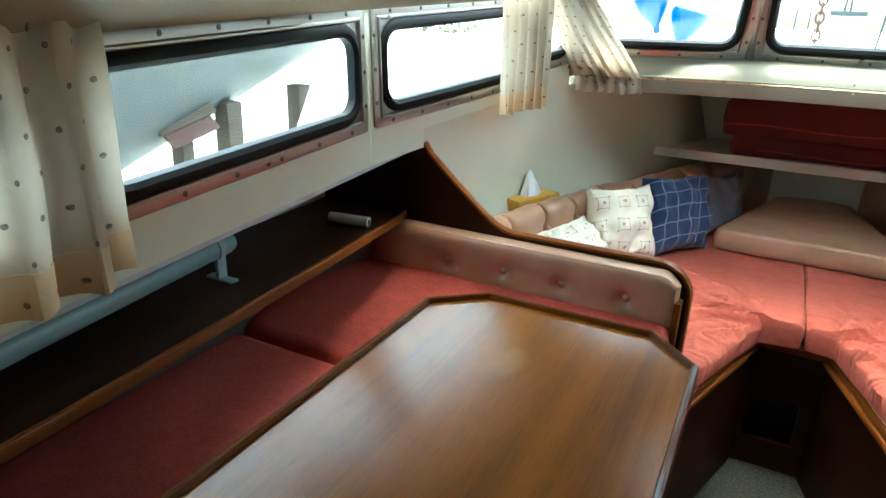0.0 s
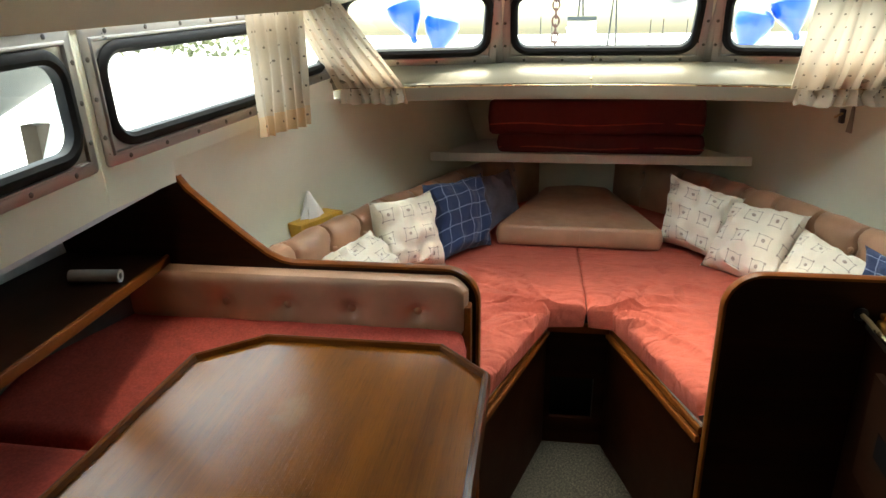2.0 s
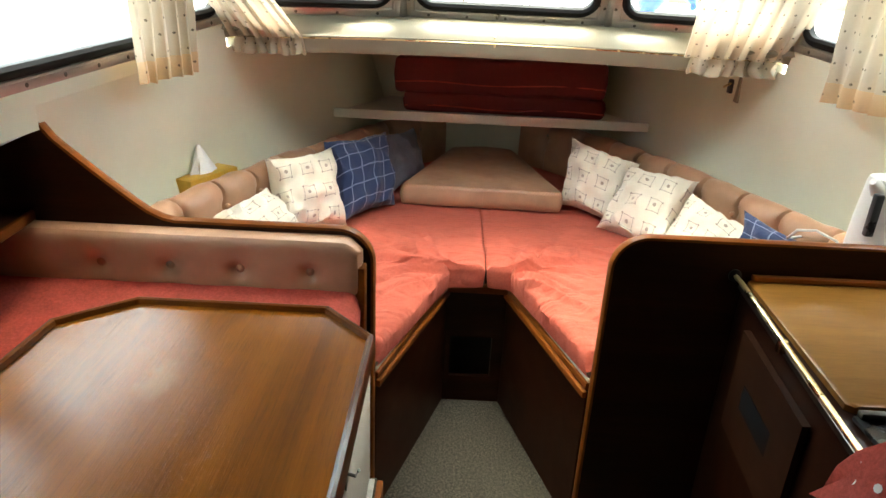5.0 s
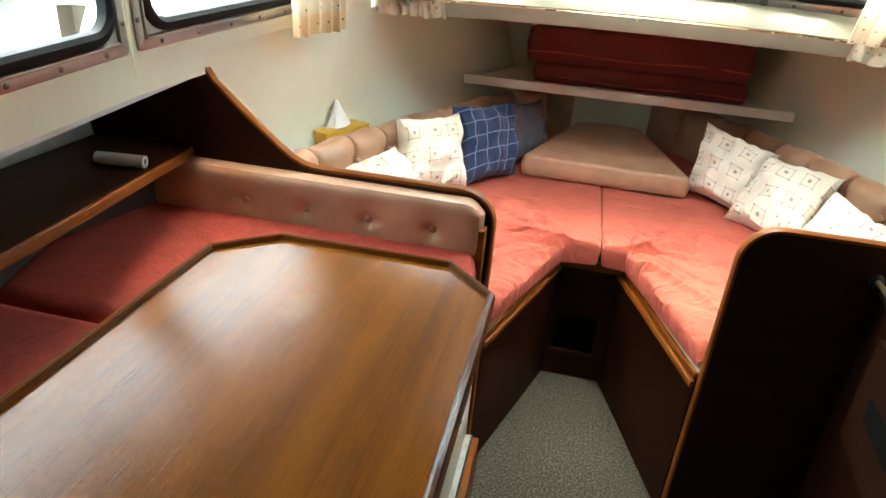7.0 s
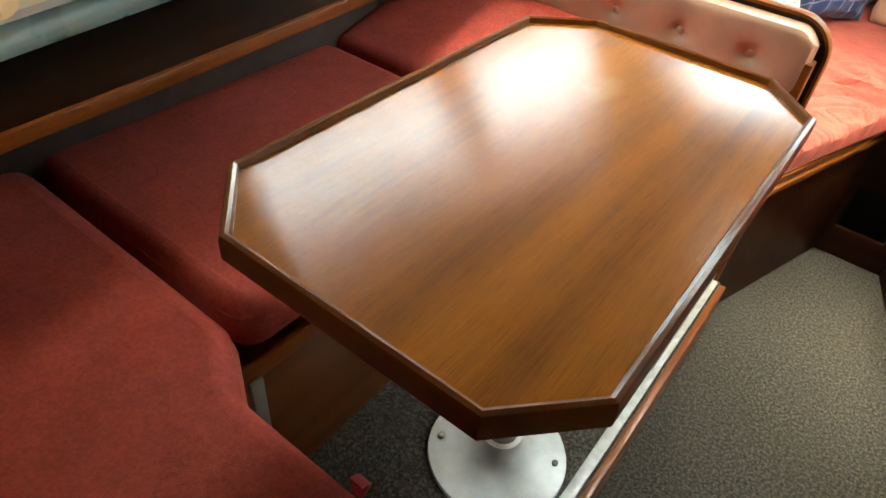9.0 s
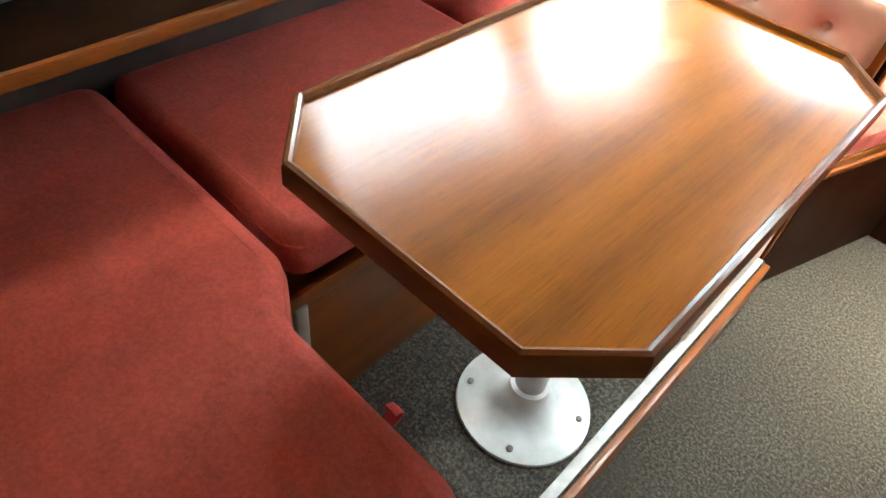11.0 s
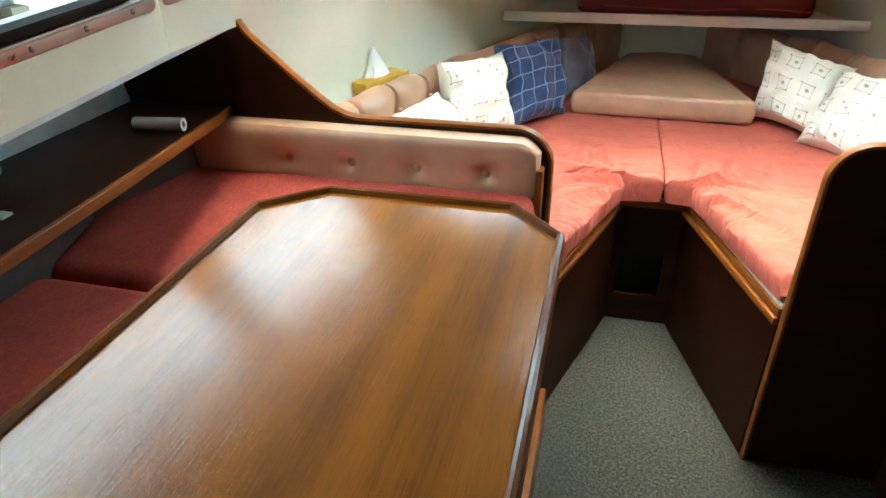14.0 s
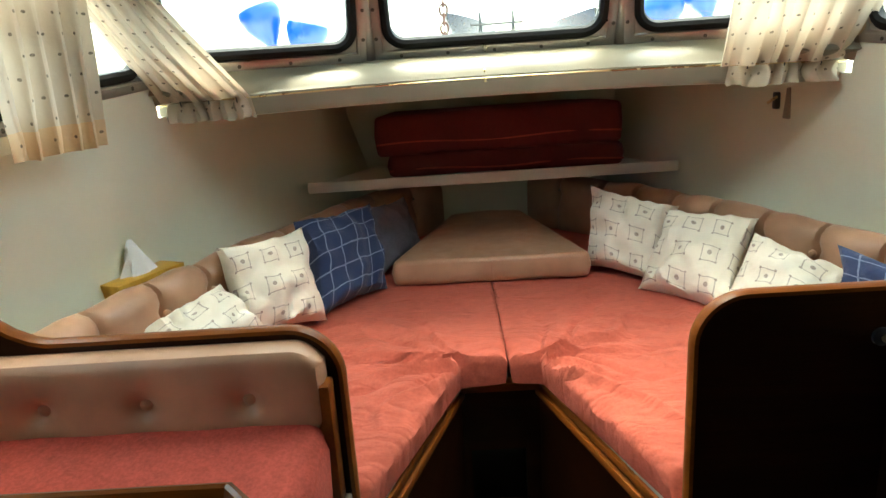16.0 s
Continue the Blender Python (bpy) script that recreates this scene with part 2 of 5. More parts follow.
RIM_WOOD = wood("dark_varnished_rim", (0.06, 0.017, 0.0025), (0.22, 0.066, 0.009), "y", 0.4, 0.6, 0.1, 1.5, 0.15, 0.3, 0.12)
RIM_WOOD_X = wood("dark_varnished_cross_rim", (0.06, 0.017, 0.0025), (0.22, 0.066, 0.009), "x", 0.4, 0.6, 0.1, 1.5, 0.15, 0.3, 0.12)
RAIL_WOOD = wood("varnished_teak_moulding", (0.09, 0.024, 0.0035), (0.3, 0.088, 0.013), "y", 0.45, 0.2, 0.15, 1.5, 0.1, 0.3, 0.12)
RAIL_WOOD_X = wood("varnished_teak_cross_moulding", (0.09, 0.024, 0.0035), (0.3, 0.088, 0.013), "x", 0.45, 0.2, 0.15, 1.5, 0.1, 0.3, 0.12)
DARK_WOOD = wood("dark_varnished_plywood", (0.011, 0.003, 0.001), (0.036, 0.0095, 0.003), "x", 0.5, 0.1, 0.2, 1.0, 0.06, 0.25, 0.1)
DARK_WOOD_Y = wood("dark_stained_board", (0.016, 0.006, 0.003), (0.045, 0.016, 0.007), "y", 0.45, 0.14, 0.2, 1.0, 0.06, 0.25, 0.15)
RED_WOOD = wood("red_brown_plywood", (0.1, 0.028, 0.006), (0.27, 0.08, 0.016), "y", 0.45, 0.3, 0.16, 1.0, 0.06, 0.3, 0.25)
HONEY_WOOD = wood("honey_varnished_board", (0.17, 0.07, 0.012), (0.33, 0.155, 0.03), "x", 0.45, 0.4, 0.2, 1.2, 0.25, 0.4, 0.15)
RED_VELOUR = cloth("red_velour", (0.42, 0.062, 0.042), 500, 0.28, 0.25, 0.9, 0.5)
RED_SHEET = cloth("faded_red_cotton", (0.5, 0.103, 0.068), 800, 0.17, 0.3, 0.9, 0.75, 0.7)
RED_BAG = cloth("dark_red_canvas", (0.15, 0.014, 0.01), 900, 0.12, 0.3, 0.85, 0.4, 0.5)
TAN = leather("tan_vinyl", (0.47, 0.268, 0.165), 0.38)
CARPET = carpet_material()
PILLOW = printed_cloth("cream_printed_cotton", (0.88, 0.81, 0.68), (0.22, 0.14, 0.11), (3.3, 3.3), "squares")
NAVY = printed_cloth("navy_checked_cotton", (0.028, 0.048, 0.125), (0.34, 0.4, 0.55), (5.5, 5.5), "check")
GREY_NAVY = cloth("slate_cotton", (0.12, 0.11, 0.135), 800, 0.15, 0.3)
CURTAIN = printed_cloth("dotted_cream_curtain", (0.62, 0.52, 0.39), (0.05, 0.035, 0.028), (1, 1), "dots")
HEM = printed_cloth("doubled_curtain_hem", (0.7, 0.5, 0.3), (0.09, 0.06, 0.045), (1, 1), "dots")
ALU = brushed("aluminium", (0.5, 0.475, 0.45), 0.34)
STEEL = brushed("steel_screw", (0.16, 0.15, 0.14), 0.35)
BRASS = brushed("brass", (0.75, 0.58, 0.3), 0.25)
GREY_POLE = plain("grey_painted_tube", (0.3, 0.41, 0.41), 0.3, vary=0.05, bumpy=0.02)
PALE_GREY = plain("pale_grey_enamel", (0.42, 0.47, 0.47), 0.32, vary=0.12, scale=22, bumpy=0.05)
# rubber of the seals; also the black for shade in locker and finger slot
RUBBER_AND_SHADE = plain("black_rubber_and_shade", (0.006, 0.006, 0.0065), 0.62, vary=0.2)
RUBBER_AND_SHADE.node_tree.nodes["Principled BSDF"].inputs["Specular IOR Level"].default_value = 0.2
GLASS = glass_material("window_glass", (0.93, 0.96, 0.95))
WHITE_PLASTIC = plain("white_plastic", (0.78, 0.77, 0.73), 0.3, vary=0.03, bumpy=0.02)
DARK_PLASTIC = plain("dark_plastic", (0.03, 0.03, 0.032), 0.3, vary=0.2)
YELLOW_CARD = plain("yellow_card", (0.55, 0.31, 0.035), 0.5, vary=0.12, scale=30)
TISSUE = cloth("white_tissue", (0.85, 0.85, 0.84), 500, 0.04, 0.2)
PAPER = plain("white_paper_roll", (0.62, 0.61, 0.57), 0.6, vary=0.06)
BLACK_METAL = plain("black_enamel", (0.015, 0.015, 0.016), 0.3, vary=0.2)
POLKA = printed_cloth("red_polka_dot_cotton", (0.5, 0.03, 0.035), (0.85, 0.8, 0.78), (5, 5), "check")
STRIP = plain("worn_white_strip", (0.36, 0.375, 0.36), 0.35, vary=0.2, scale=40)


# ---- shapes ----
def part(name, bm, material, parent=None, label="", smooth=True):
    """One bmesh as one mesh object, under a thing or part."""
    me = bpy.data.meshes.new(name)
    bmesh.ops.recalc_face_normals(bm, faces=bm.faces[:])
    if smooth:
        for f in bm.faces:
            f.smooth = len(f.verts) < 9
        for e in bm.edges:
            if len(e.link_faces) == 2 and e.calc_face_angle(0) > 0.6:
                e.smooth = False
    bm.to_mesh(me)
    bm.free()
    me.materials.append(material)
    ob = new(name, me)
    if parent:
        ob.parent = parent
    if label:
        ob["label"] = label
    return ob


def thing(name, label, category, group="", kind=""):
    return tagged(new(name), label, category, group, kind)


def solid(name, bm, material, label, category, kind="", group="", smooth=True):
    return tagged(part(name, bm, material, None, "", smooth), label, category, group, kind)


def box(x0, x1, y0, y1, z0, z1, bevel=0.0, seg=2, bm=None):
    bm = bm or bmesh.new()
    vs = bmesh.ops.create_cube(bm, size=1)["verts"]
    for v in vs:
        v.co = Vector(((x0 + x1) / 2 + v.co.x * (x1 - x0), (y0 + y1) / 2 + v.co.y * (y1 - y0), (z0 + z1) / 2 + v.co.z * (z1 - z0)))
    if bevel:
        es = list({e for v in vs for e in v.link_edges})
        bmesh.ops.bevel(bm, geom=es, offset=bevel, segments=seg, affect="EDGES", profile=0.5)
    return bm


def loft(rows, closed=False, caps=False, bm=None):
    """Rows of points of one length, joined into a sheet."""
    bm = bm or bmesh.new()
    vs = [[bm.verts.new(p) for p in r] for r in rows]
    n = len(rows[0])
    for a, b in zip(vs, vs[1:]):
        for i in range(n if closed else n - 1):
            j = (i + 1) % n
            bm.faces.new((a[i], a[j], b[j], b[i]))
    if caps:
        bm.faces.new(vs[0])
        bm.faces.new(list(reversed(vs[-1])))
    return bm


def thick(bm, d):
    bmesh.ops.recalc_face_normals(bm, faces=bm.faces[:])
    bmesh.ops.solidify(bm, geom=bm.faces[:], thickness=d)
    return bm


def prism(points, base, axis, depth, bm=None, bevel=0.0):
    """A flat outline, given in 3D, pushed along an axis."""
    bm = bm or bmesh.new()
    ax = Vector(axis) * depth
    a = [bm.verts.new(Vector(p) + Vector(base)) for p in points]
    b = [bm.verts.new(v.co + ax) for v in a]
    n = len(a)
    caps = [bm.faces.new(a), bm.faces.new(list(reversed(b)))]
    for i in range(n):
        bm.faces.new((a[i], a[(i + 1) % n], b[(i + 1) % n], b[i]))
    if bevel:
        es = list({e for f in caps for e in f.edges})
        bmesh.ops.bevel(bm, geom=es, offset=bevel, segments=2, affect="EDGES", profile=0.5)
    return bm


def fillet(poly, radii, seg=5):
    """Plan outline with rounded corners."""
    out = []
    n = len(poly)
    for i, p in enumerate(poly):
        r = radii[i] if isinstance(radii, (list, tuple)) else radii
        p = Vector(p)
        a, b = Vector(poly[i - 1]) - p, Vector(poly[(i + 1) % n]) - p
        if r <= 0:
            out.append(p)
            continue
        ang = a.angle(b)
        d = min(r / math.tan(ang / 2), a.length * 0.48, b.length * 0.48)
        s, e = p + a.normalized() * d, p + b.normalized() * d
        for k in range(seg + 1):
            u = k / seg
            out.append((1 - u) ** 2 * s + 2 * u * (1 - u) * p + u * u * e)
    return out


def inset(poly, d):
    n = len(poly)
    area = sum(poly[i].x * poly[(i + 1) % n].y - poly[(i + 1) % n].x * poly[i].y for i in range(n))
    sign = 1 if area > 0 else -1
    out = []
    for i, p in enumerate(poly):
        a = (p - poly[i - 1])
        b = (poly[(i + 1) % n] - p)
        a = a.normalized() if a.length > 1e-6 else b.normalized()
        b = b.normalized() if b.length > 1e-6 else a
        na, nb = Vector((-a.y, a.x)) * sign, Vector((-b.y, b.x)) * sign
        m = (na + nb)
        m = m / max(m.length_squared / 2, 0.5) if m.length > 1e-6 else na
        out.append(p + m * d)
    return out


def cushion_mesh(poly, z0, z1, r, crown=0.012, radii=0.04):
    """A soft slab: rounded rim, slightly crowned top."""
    base = fillet([Vector(p) for p in poly], radii)
    h = z1 - z0
    rb = min(r, h * 0.35)
    prof = [(rb, z0)]
    for k in range(1, 4):
        a = math.pi / 2 * k / 3
        prof.append((rb * (1 - math.sin(a)), z0 + rb * (1 - math.cos(a))))
    prof.append((-0.006, z0 + h * 0.5))
    for k in range(0, 5):
        a = math.pi / 2 * k / 4
        prof.append((r * (1 - math.cos(a)), z1 - r * (1 - math.sin(a))))
    rows = [[Vector((p.x, p.y, z)) for p in inset(base, d)] for d, z in prof]
    bm = loft(rows, closed=True)
    bm.verts.ensure_lookup_table()
    n = len(base)
    bm.faces.new(bm.verts[:n])
    bm.faces.new(bm.verts[-n:])
    return bm


def round_rect(w, h, r, seg=6):
    """Rounded rectangle about its middle, anticlockwise."""
    r = max(min(r, w / 2 - 1e-4, h / 2 - 1e-4), 1e-4)
    out = []
    for cx, cy, a0 in ((w / 2 - r, h / 2 - r, 0), (-w / 2 + r, h / 2 - r, 90), (-w / 2 + r, -h / 2 + r, 180), (w / 2 - r, -h / 2 + r, 270)):
        for k in range(seg + 1):
            a = radians(a0 + 90 * k / seg)
            out.append((cx + r * math.cos(a), cy + r * math.sin(a)))
    return out


def hoop(m, w, h, r, profile, closed=True, bm=None):
    """A moulding round a rounded rectangle. profile: (inset, height) pairs."""
    rows = []
    for d, z in profile + (profile[:1] if closed else []):
        rows.append([m @ Vector((x, y, z)) for x, y in round_rect(w - 2 * d, h - 2 * d, r - d)])
    bm = loft(rows, closed=True, bm=bm)
    bmesh.ops.remove_doubles(bm, verts=bm.verts[:], dist=1e-6)
    return bm


def plate_with_hole(m, w, h, ow, oh, orad, cx, cy, depth):
    """A wall panel from (0, 0) to (w, h) with a rounded opening, depth away from the room."""
    outer = round_rect(w, h, 1e-4)
    inner = round_rect(ow, oh, orad)
    o = [(x + w / 2, y + h / 2) for x, y in outer]
    i = [(x + cx, y + cy) for x, y in inner]
    rows = [[m @ Vector((x, y, z)) for x, y in ring] for ring, z in ((o, 0), (i, 0), (i, -depth), (o, -depth), (o, 0))]
    bm = loft(rows, closed=True)
    bmesh.ops.remove_doubles(bm, verts=bm.verts[:], dist=2e-4)
    return bm


def tube(path, r, seg=10, bm=None, caps=True):
    """A round bar along points."""
    path = [Vector(p) for p in path]
    rows = []
    for i, p in enumerate(path):
        d = (path[min(i + 1, len(path) - 1)] - path[max(i - 1, 0)]).normalized()
        up = Vector((0, 0, 1)) if abs(d.z) < 0.9 else Vector((1, 0, 0))
        a = d.cross(up).normalized()
        b = d.cross(a)
        rr = r[i] if isinstance(r, (list, tuple)) else r
        rows.append([p + (a * math.cos(2 * math.pi * k / seg) + b * math.sin(2 * math.pi * k / seg)) * rr for k in range(seg)])
    return loft(rows, closed=True, caps=caps, bm=bm)


def lathe(profile, centre, seg=28, m=None):
    """Turned shape: (radius, height) pairs round z."""
    c = Vector(centre)
    rows = [[(m or Matrix()) @ Vector((r * math.cos(2 * math.pi * k / seg), r * math.sin(2 * math.pi * k / seg), z)) + c for k in range(seg)] for r, z in profile]
    return loft(rows, closed=True, caps=True)


def basis(p, u, v):
    """Local frame: u right, v up, third axis towards the viewer."""
    u = Vector(u).normalized()
    v = (Vector(v) - u * Vector(v).dot(u)).normalized()
    n = u.cross(v)
    return Matrix(((u.x, v.x, n.x, p[0]), (u.y, v.y, n.y, p[1]), (u.z, v.z, n.z, p[2]), (0, 0, 0, 1)))


def bilerp(a, b, c, d, u, v):
    return (a * (1 - u) + b * u) * (1 - v) + (d * (1 - u) + c * u) * v


# ---- the boat's lines ----
def sheer(y):
    return 0.066 * (y - 1.0)


def hull_half(y, z):
    """Half breadth of the inner liner at the length y and height z."""
    table = ((-1.2, 1.5, 1.48, 1.44), (1.0, 1.5, 1.48, 1.44), (1.87, 1.142, 1.27, 1.22), (2.4, 1.06, 1.17, 1.08), (2.8, 1.0, 1.06, 0.94), (3.42, 0.86, 0.8, 0.64), (3.97, 0.66, 0.56, 0.43))
    if y <= 1.86:
        a, b, u = table[0], table[1], 0.0
        if y > 1.0:
            a, b, u = (0, 1.5, 1.48, 1.44), (0, 1.57, 1.5, 1.42), (y - 1.0) / 0.86
    else:
        k = max(i for i in range(2, 6) if table[i][0] <= y or i == 2)
        a, b = table[k], table[k + 1]
        u = (y - a[0]) / (b[0] - a[0])
    top, mid, low = [a[i] * (1 - u) + b[i] * u for i in (1, 2, 3)]
    if z > 0.86:
        w = min(1, (z - 0.86) / 0.33)
        return mid * (1 - w) + top * w
    w = min(1, (0.86 - z) / 0.4)
    return mid * (1 - w) + low * w


def deck_edge(y):
    """Height of the liner's upper edge."""
    return 1.13 + 0.066 * (y - 1.0) if y < 2.5 else min(1.25, 1.229 + 0.05 * (y - 2.5))


def mirror(p, s):
    return Vector((p[0] * s, p[1], p[2]))


# floors
solid("floor", box(-1.55, 1.55, -1.3, 4.05, -0.03, 0.0), CARPET, "worn grey-brown carpet on the cabin sole", "floor", "structure")
dinette_floor = solid("dinette_floor", box(-1.45, -0.345, -0.4, 1.85, 0.003, 0.15), CARPET, "raised grey-brown carpeted sole under the table", "floor", "structure")
strip = solid("trim", box(-0.376, -0.351, -0.4, 1.84, 0.15, 0.157, 0.002), STRIP, "worn white edging strip of the raised sole", "trim", "structure")
solid("trim", box(-0.3445, -0.326, -0.4, 1.84, 0.004, 0.153, 0.003), RED_WOOD, "brown wooden riser of the raised sole", "trim", "structure")

# hull liner, one sheet a side for the dinette and one for the fore cabin
for s, side in ((-1, "port"), (1, "starboard")):
    rows = []
    for k in range(12):
        y = -1.2 + k * (3.06 / 11)
        rows.append([Vector((s * hull_half(y, z), y, z)) for z in (1.055 + sheer(y), 1.02, 0.98, 0.93, 0.885)])
    solid("wall_" + side, thick(loft(rows), 0.02), GREY_LINER, "grey painted hull liner above the shelf", "wall", "structure")
    rows = [[Vector((s * hull_half(r[0].y, z), r[0].y, z)) for z in (0.9, 0.86, 0.7, 0.5, 0.2, -0.03)] for r in rows]
    solid("wall_lower_" + side, thick(loft(rows), 0.02), LOWER_LINER, "dark hull lining behind the seats", "wall", "structure")
    rows = []
    for k in range(25):
        y = 1.862 + k * (4.0 - 1.862) / 24
        ze = deck_edge(y)
        tuck = 0.024 * max(0.0, min(1.0, (2.8 - y) / 0.35))
        rows.append([Vector((s * (hull_half(y, z) + tuck * f), y, z)) for z, f in ((ze, 1), (ze - 0.1, 0.6), (ze - 0.2, 0.3), (0.9, 0), (0.83, 0), (0.7, 0), (0.5, 0), (0.2, 0), (-0.03, 0))])
    solid("wall_fore_" + side, thick(loft(rows), 0.02), CREAM, "smooth cream painted hull side of the fore cabin", "wall", "structure")
    # underside of the side deck
    rows = [[Vector((s * 1.17, y, 1.066 + sheer(y))), Vector((s * 1.3, y, 1.064 + sheer(y))), Vector((s * 1.56, y, 1.054 + sheer(y)))] for y in (-1.2, 0, 1, 1.862)]
    solid("side_deck_" + side, thick(loft(rows), 0.012), GREY_LINER, "grey underside of the side deck", "deck", "structure")

# forward bulkhead, foredeck
solid("wall_forward", box(-0.72, 0.72, 3.96, 3.98, 0.3, 1.3), CREAM, "cream painted forward bulkhead", "wall", "structure")
rows = []
for k in range(9):
    u = k / 8
    half = 1.02 * (1 - u) + 0.7 * u
    y = 2.82 + (4.0 - 2.82) * u
    rows.append([Vector((half * a, y, 1.247 + 0.022 * (1 - a * a))) for a in (-1, -0.75, -0.5, -0.25, 0, 0.25, 0.5, 0.75, 1)])
solid("ceiling_fore", thick(loft(rows), 0.03), CREAM, "cream painted underside of the foredeck", "ceiling", "structure")

# ---- cabin sides, windscreen and their windows ----
WIN = 0


def screw(m, x, y, parent):
    bm = bmesh.new()
    rows = [[m @ Vector((x + r * math.cos(k * math.pi / 4), y + r * math.sin(k * math.pi / 4), z)) for k in range(8)] for r, z in ((0.0065, 0.004), (0.0055, 0.007), (0.002, 0.0085))]
    loft(rows, closed=True, caps=True, bm=bm)
    part("screw", bm, STEEL, parent)


def window_panel(p0, p1, up, height, foot, glass_h, side=0.055, drop=0.0, top_gap=0.05, rad=0.05, screws=(6, 3), label="", mullion=0.012):
    """A wall panel from p0 to p1 with an aluminium-framed window in a black rubber seal."""
    global WIN
    WIN += 1
    p0, p1 = Vector(p0), Vector(p1)
    w = (p1 - p0).length
    m = basis(p0, p1 - p0, up)
    gw, gh = w - 2 * side - 2 * mullion, glass_h
    cy = foot + 0.06 + gh / 2
    solid("wall_window_%d" % WIN, plate_with_hole(m, w, height, gw + 0.03, gh + 0.03, rad + 0.015, w / 2, cy, 0.03), CREAM, "cream painted cabin side round the window", "wall", "structure")
    win = thing("window_%d" % WIN, label or "aluminium-framed cabin window with black rubber seal", "window", "cabin windows", "structure")
    mc = m @ Matrix.Translation((w / 2, cy, 0.0))
    fw, fh = w - 2 * mullion, gh + 0.11
    part("window_frame", hoop(mc, fw, fh, 0.012, [(0, 0.0015), (0, 0.004), (0.003, 0.006), (0.022, 0.006), (0.025, 0.011), (0.029, 0.011), (0.032, 0.004), (0.05, 0.004), (0.05, 0.0015)]), ALU, win)
    d = 0.015
    prof = [(-d, -0.012), (-d, 0.009), (-d * 0.5, 0.015), (0.004, 0.016), (d * 0.9, 0.009), (d, 0.0), (d, -0.012)]
    part("seal", hoop(mc, gw + 0.016, gh + 0.016, rad + 0.008, prof), RUBBER_AND_SHADE, win, "black rubber seal")
    pane = hoop(mc, gw + 0.02, gh + 0.02, rad, [(0, -0.004), (0, -0.0085)], closed=False)
    pane.verts.ensure_lookup_table()
    n = len(pane.verts) // 2
    pane.faces.new(pane.verts[:n])
    pane.faces.new(pane.verts[n:])
    g = part("pane", pane, GLASS, win, "", False)
    g.visible_shadow = False
    nx, ny = screws
    for k in range(nx):
        x = (k + 0.5) / nx * (fw - 0.02) - (fw - 0.02) / 2
        for yy in (-fh / 2 + 0.012, fh / 2 - 0.012):
            screw(mc, x, yy, win)
    for k in range(ny):
        y = (k + 0.5) / ny * (fh - 0.05) - (fh - 0.05) / 2
        for xx in (-fw / 2 + 0.01, fw / 2 - 0.01):
            screw(mc, xx, y, win)
    return m, w


SIDE = [(1.165, 0.06), (1.165, 0.805), (1.165, 1.62), (1.062, 2.43)]
for s in (-1, 1):
    solid("wall_after_side", box(min(s * 1.165, s * 1.195), max(s * 1.165, s * 1.195), -1.2, 0.06, 1.0, 1.45), CREAM, "cream painted after cabin side", "wall", "structure")
    for (xa, ya), (xb, yb) in zip(SIDE, SIDE[1:]):
        if s > 0 and ya < 1.6:
            # unseen plain wall instead of a window, holds starboard light off the dinette
            solid("wall_after_side", box(1.165, 1.195, ya, yb, 1.0, 1.46), CREAM, "cream painted cabin side behind the galley, unseen, closed to cut light", "wall", "structure")
            continue
        a, b = Vector((s * xa, ya, 1.067 + sheer(ya))), Vector((s * xb, yb, 1.067 + sheer(yb)))
        if s > 0:
            a, b = b, a
        if ya < 1.6:
            window_panel(a, b, (0, 0, 1), 0.4, 0.0885, 0.185, side=0.05)
        else:
            up = Vector((0, 0, 0.055))
            window_panel(a + up, b + up, (0, 0, 1), 0.345, 0.0335, 0.185, side=0.05)
            pts = [Vector((s * (xa + (xb - xa) * (y - ya) / (yb - ya)), y, z + sheer(y))) for y, z in ((1.62, 1.067), (1.85, 1.067), (1.85, 1.122), (1.62, 1.122))]
            solid("wall_side_foot", prism(pts, (0, 0, 0), (s, 0, 0), 0.03), CREAM, "cream painted foot of the cabin side", "wall", "structure", "", False)
    # quarter pane, side screen
    a, b = Vector((s * 1.058, 2.435, 1.2)), Vector((s * 0.985, 2.735, 1.235))
    if s > 0:
        a, b = b, a
    window_panel(a, b, (-s * 0.02, -0.2, 1), 0.44, 0.085, 0.22, side=0.04, screws=(2, 2), label="small aluminium-framed quarter window beside the windscreen")
    a, b = Vector((s * 0.985, 2.74, 1.345)), Vector((s * 0.382, 2.915, 1.352))
    if s > 0:
        a, b = b, a
    window_panel(a, b, (0.08 * s * -1, -0.42, 1), 0.315, 0.008, 0.2, side=0.05, screws=(4, 3), label="aluminium-framed side windscreen with rounded corners")
    # corner post
    tb = tube([(s * 0.99, 2.745, 1.28), (s * 0.97, 2.62, 1.68)], 0.022)
    solid("trim", tb, CREAM_BOARD, "cream corner post of the windscreen", "trim", "structure")
    tb = tube([(s * 1.066, 2.437, 1.2), (s * 1.06, 2.4, 1.64)], 0.02)
    solid("trim", tb, CREAM_BOARD, "cream post between side windows and windscreen", "trim", "structure")
    # ribbed aluminium header over the side windows
    bm = bmesh.new()
    rows = []
    prof = [(0, 0), (0.012, 0.001), (0.012, 0.008), (0.006, 0.011), (0.014, 0.014), (0.014, 0.021), (0.007, 0.024), (0.015, 0.027), (0.015, 0.036), (0.002, 0.04)]
    for xa, ya in SIDE:
        rows.append([Vector((s * (xa - d), ya, 1.454 + sheer(ya) + z * 0.6)) for d, z in prof])
    loft(rows, bm=bm)
    solid("trim", bm, ALU, "ribbed aluminium moulding above the side windows", "trim", "structure")
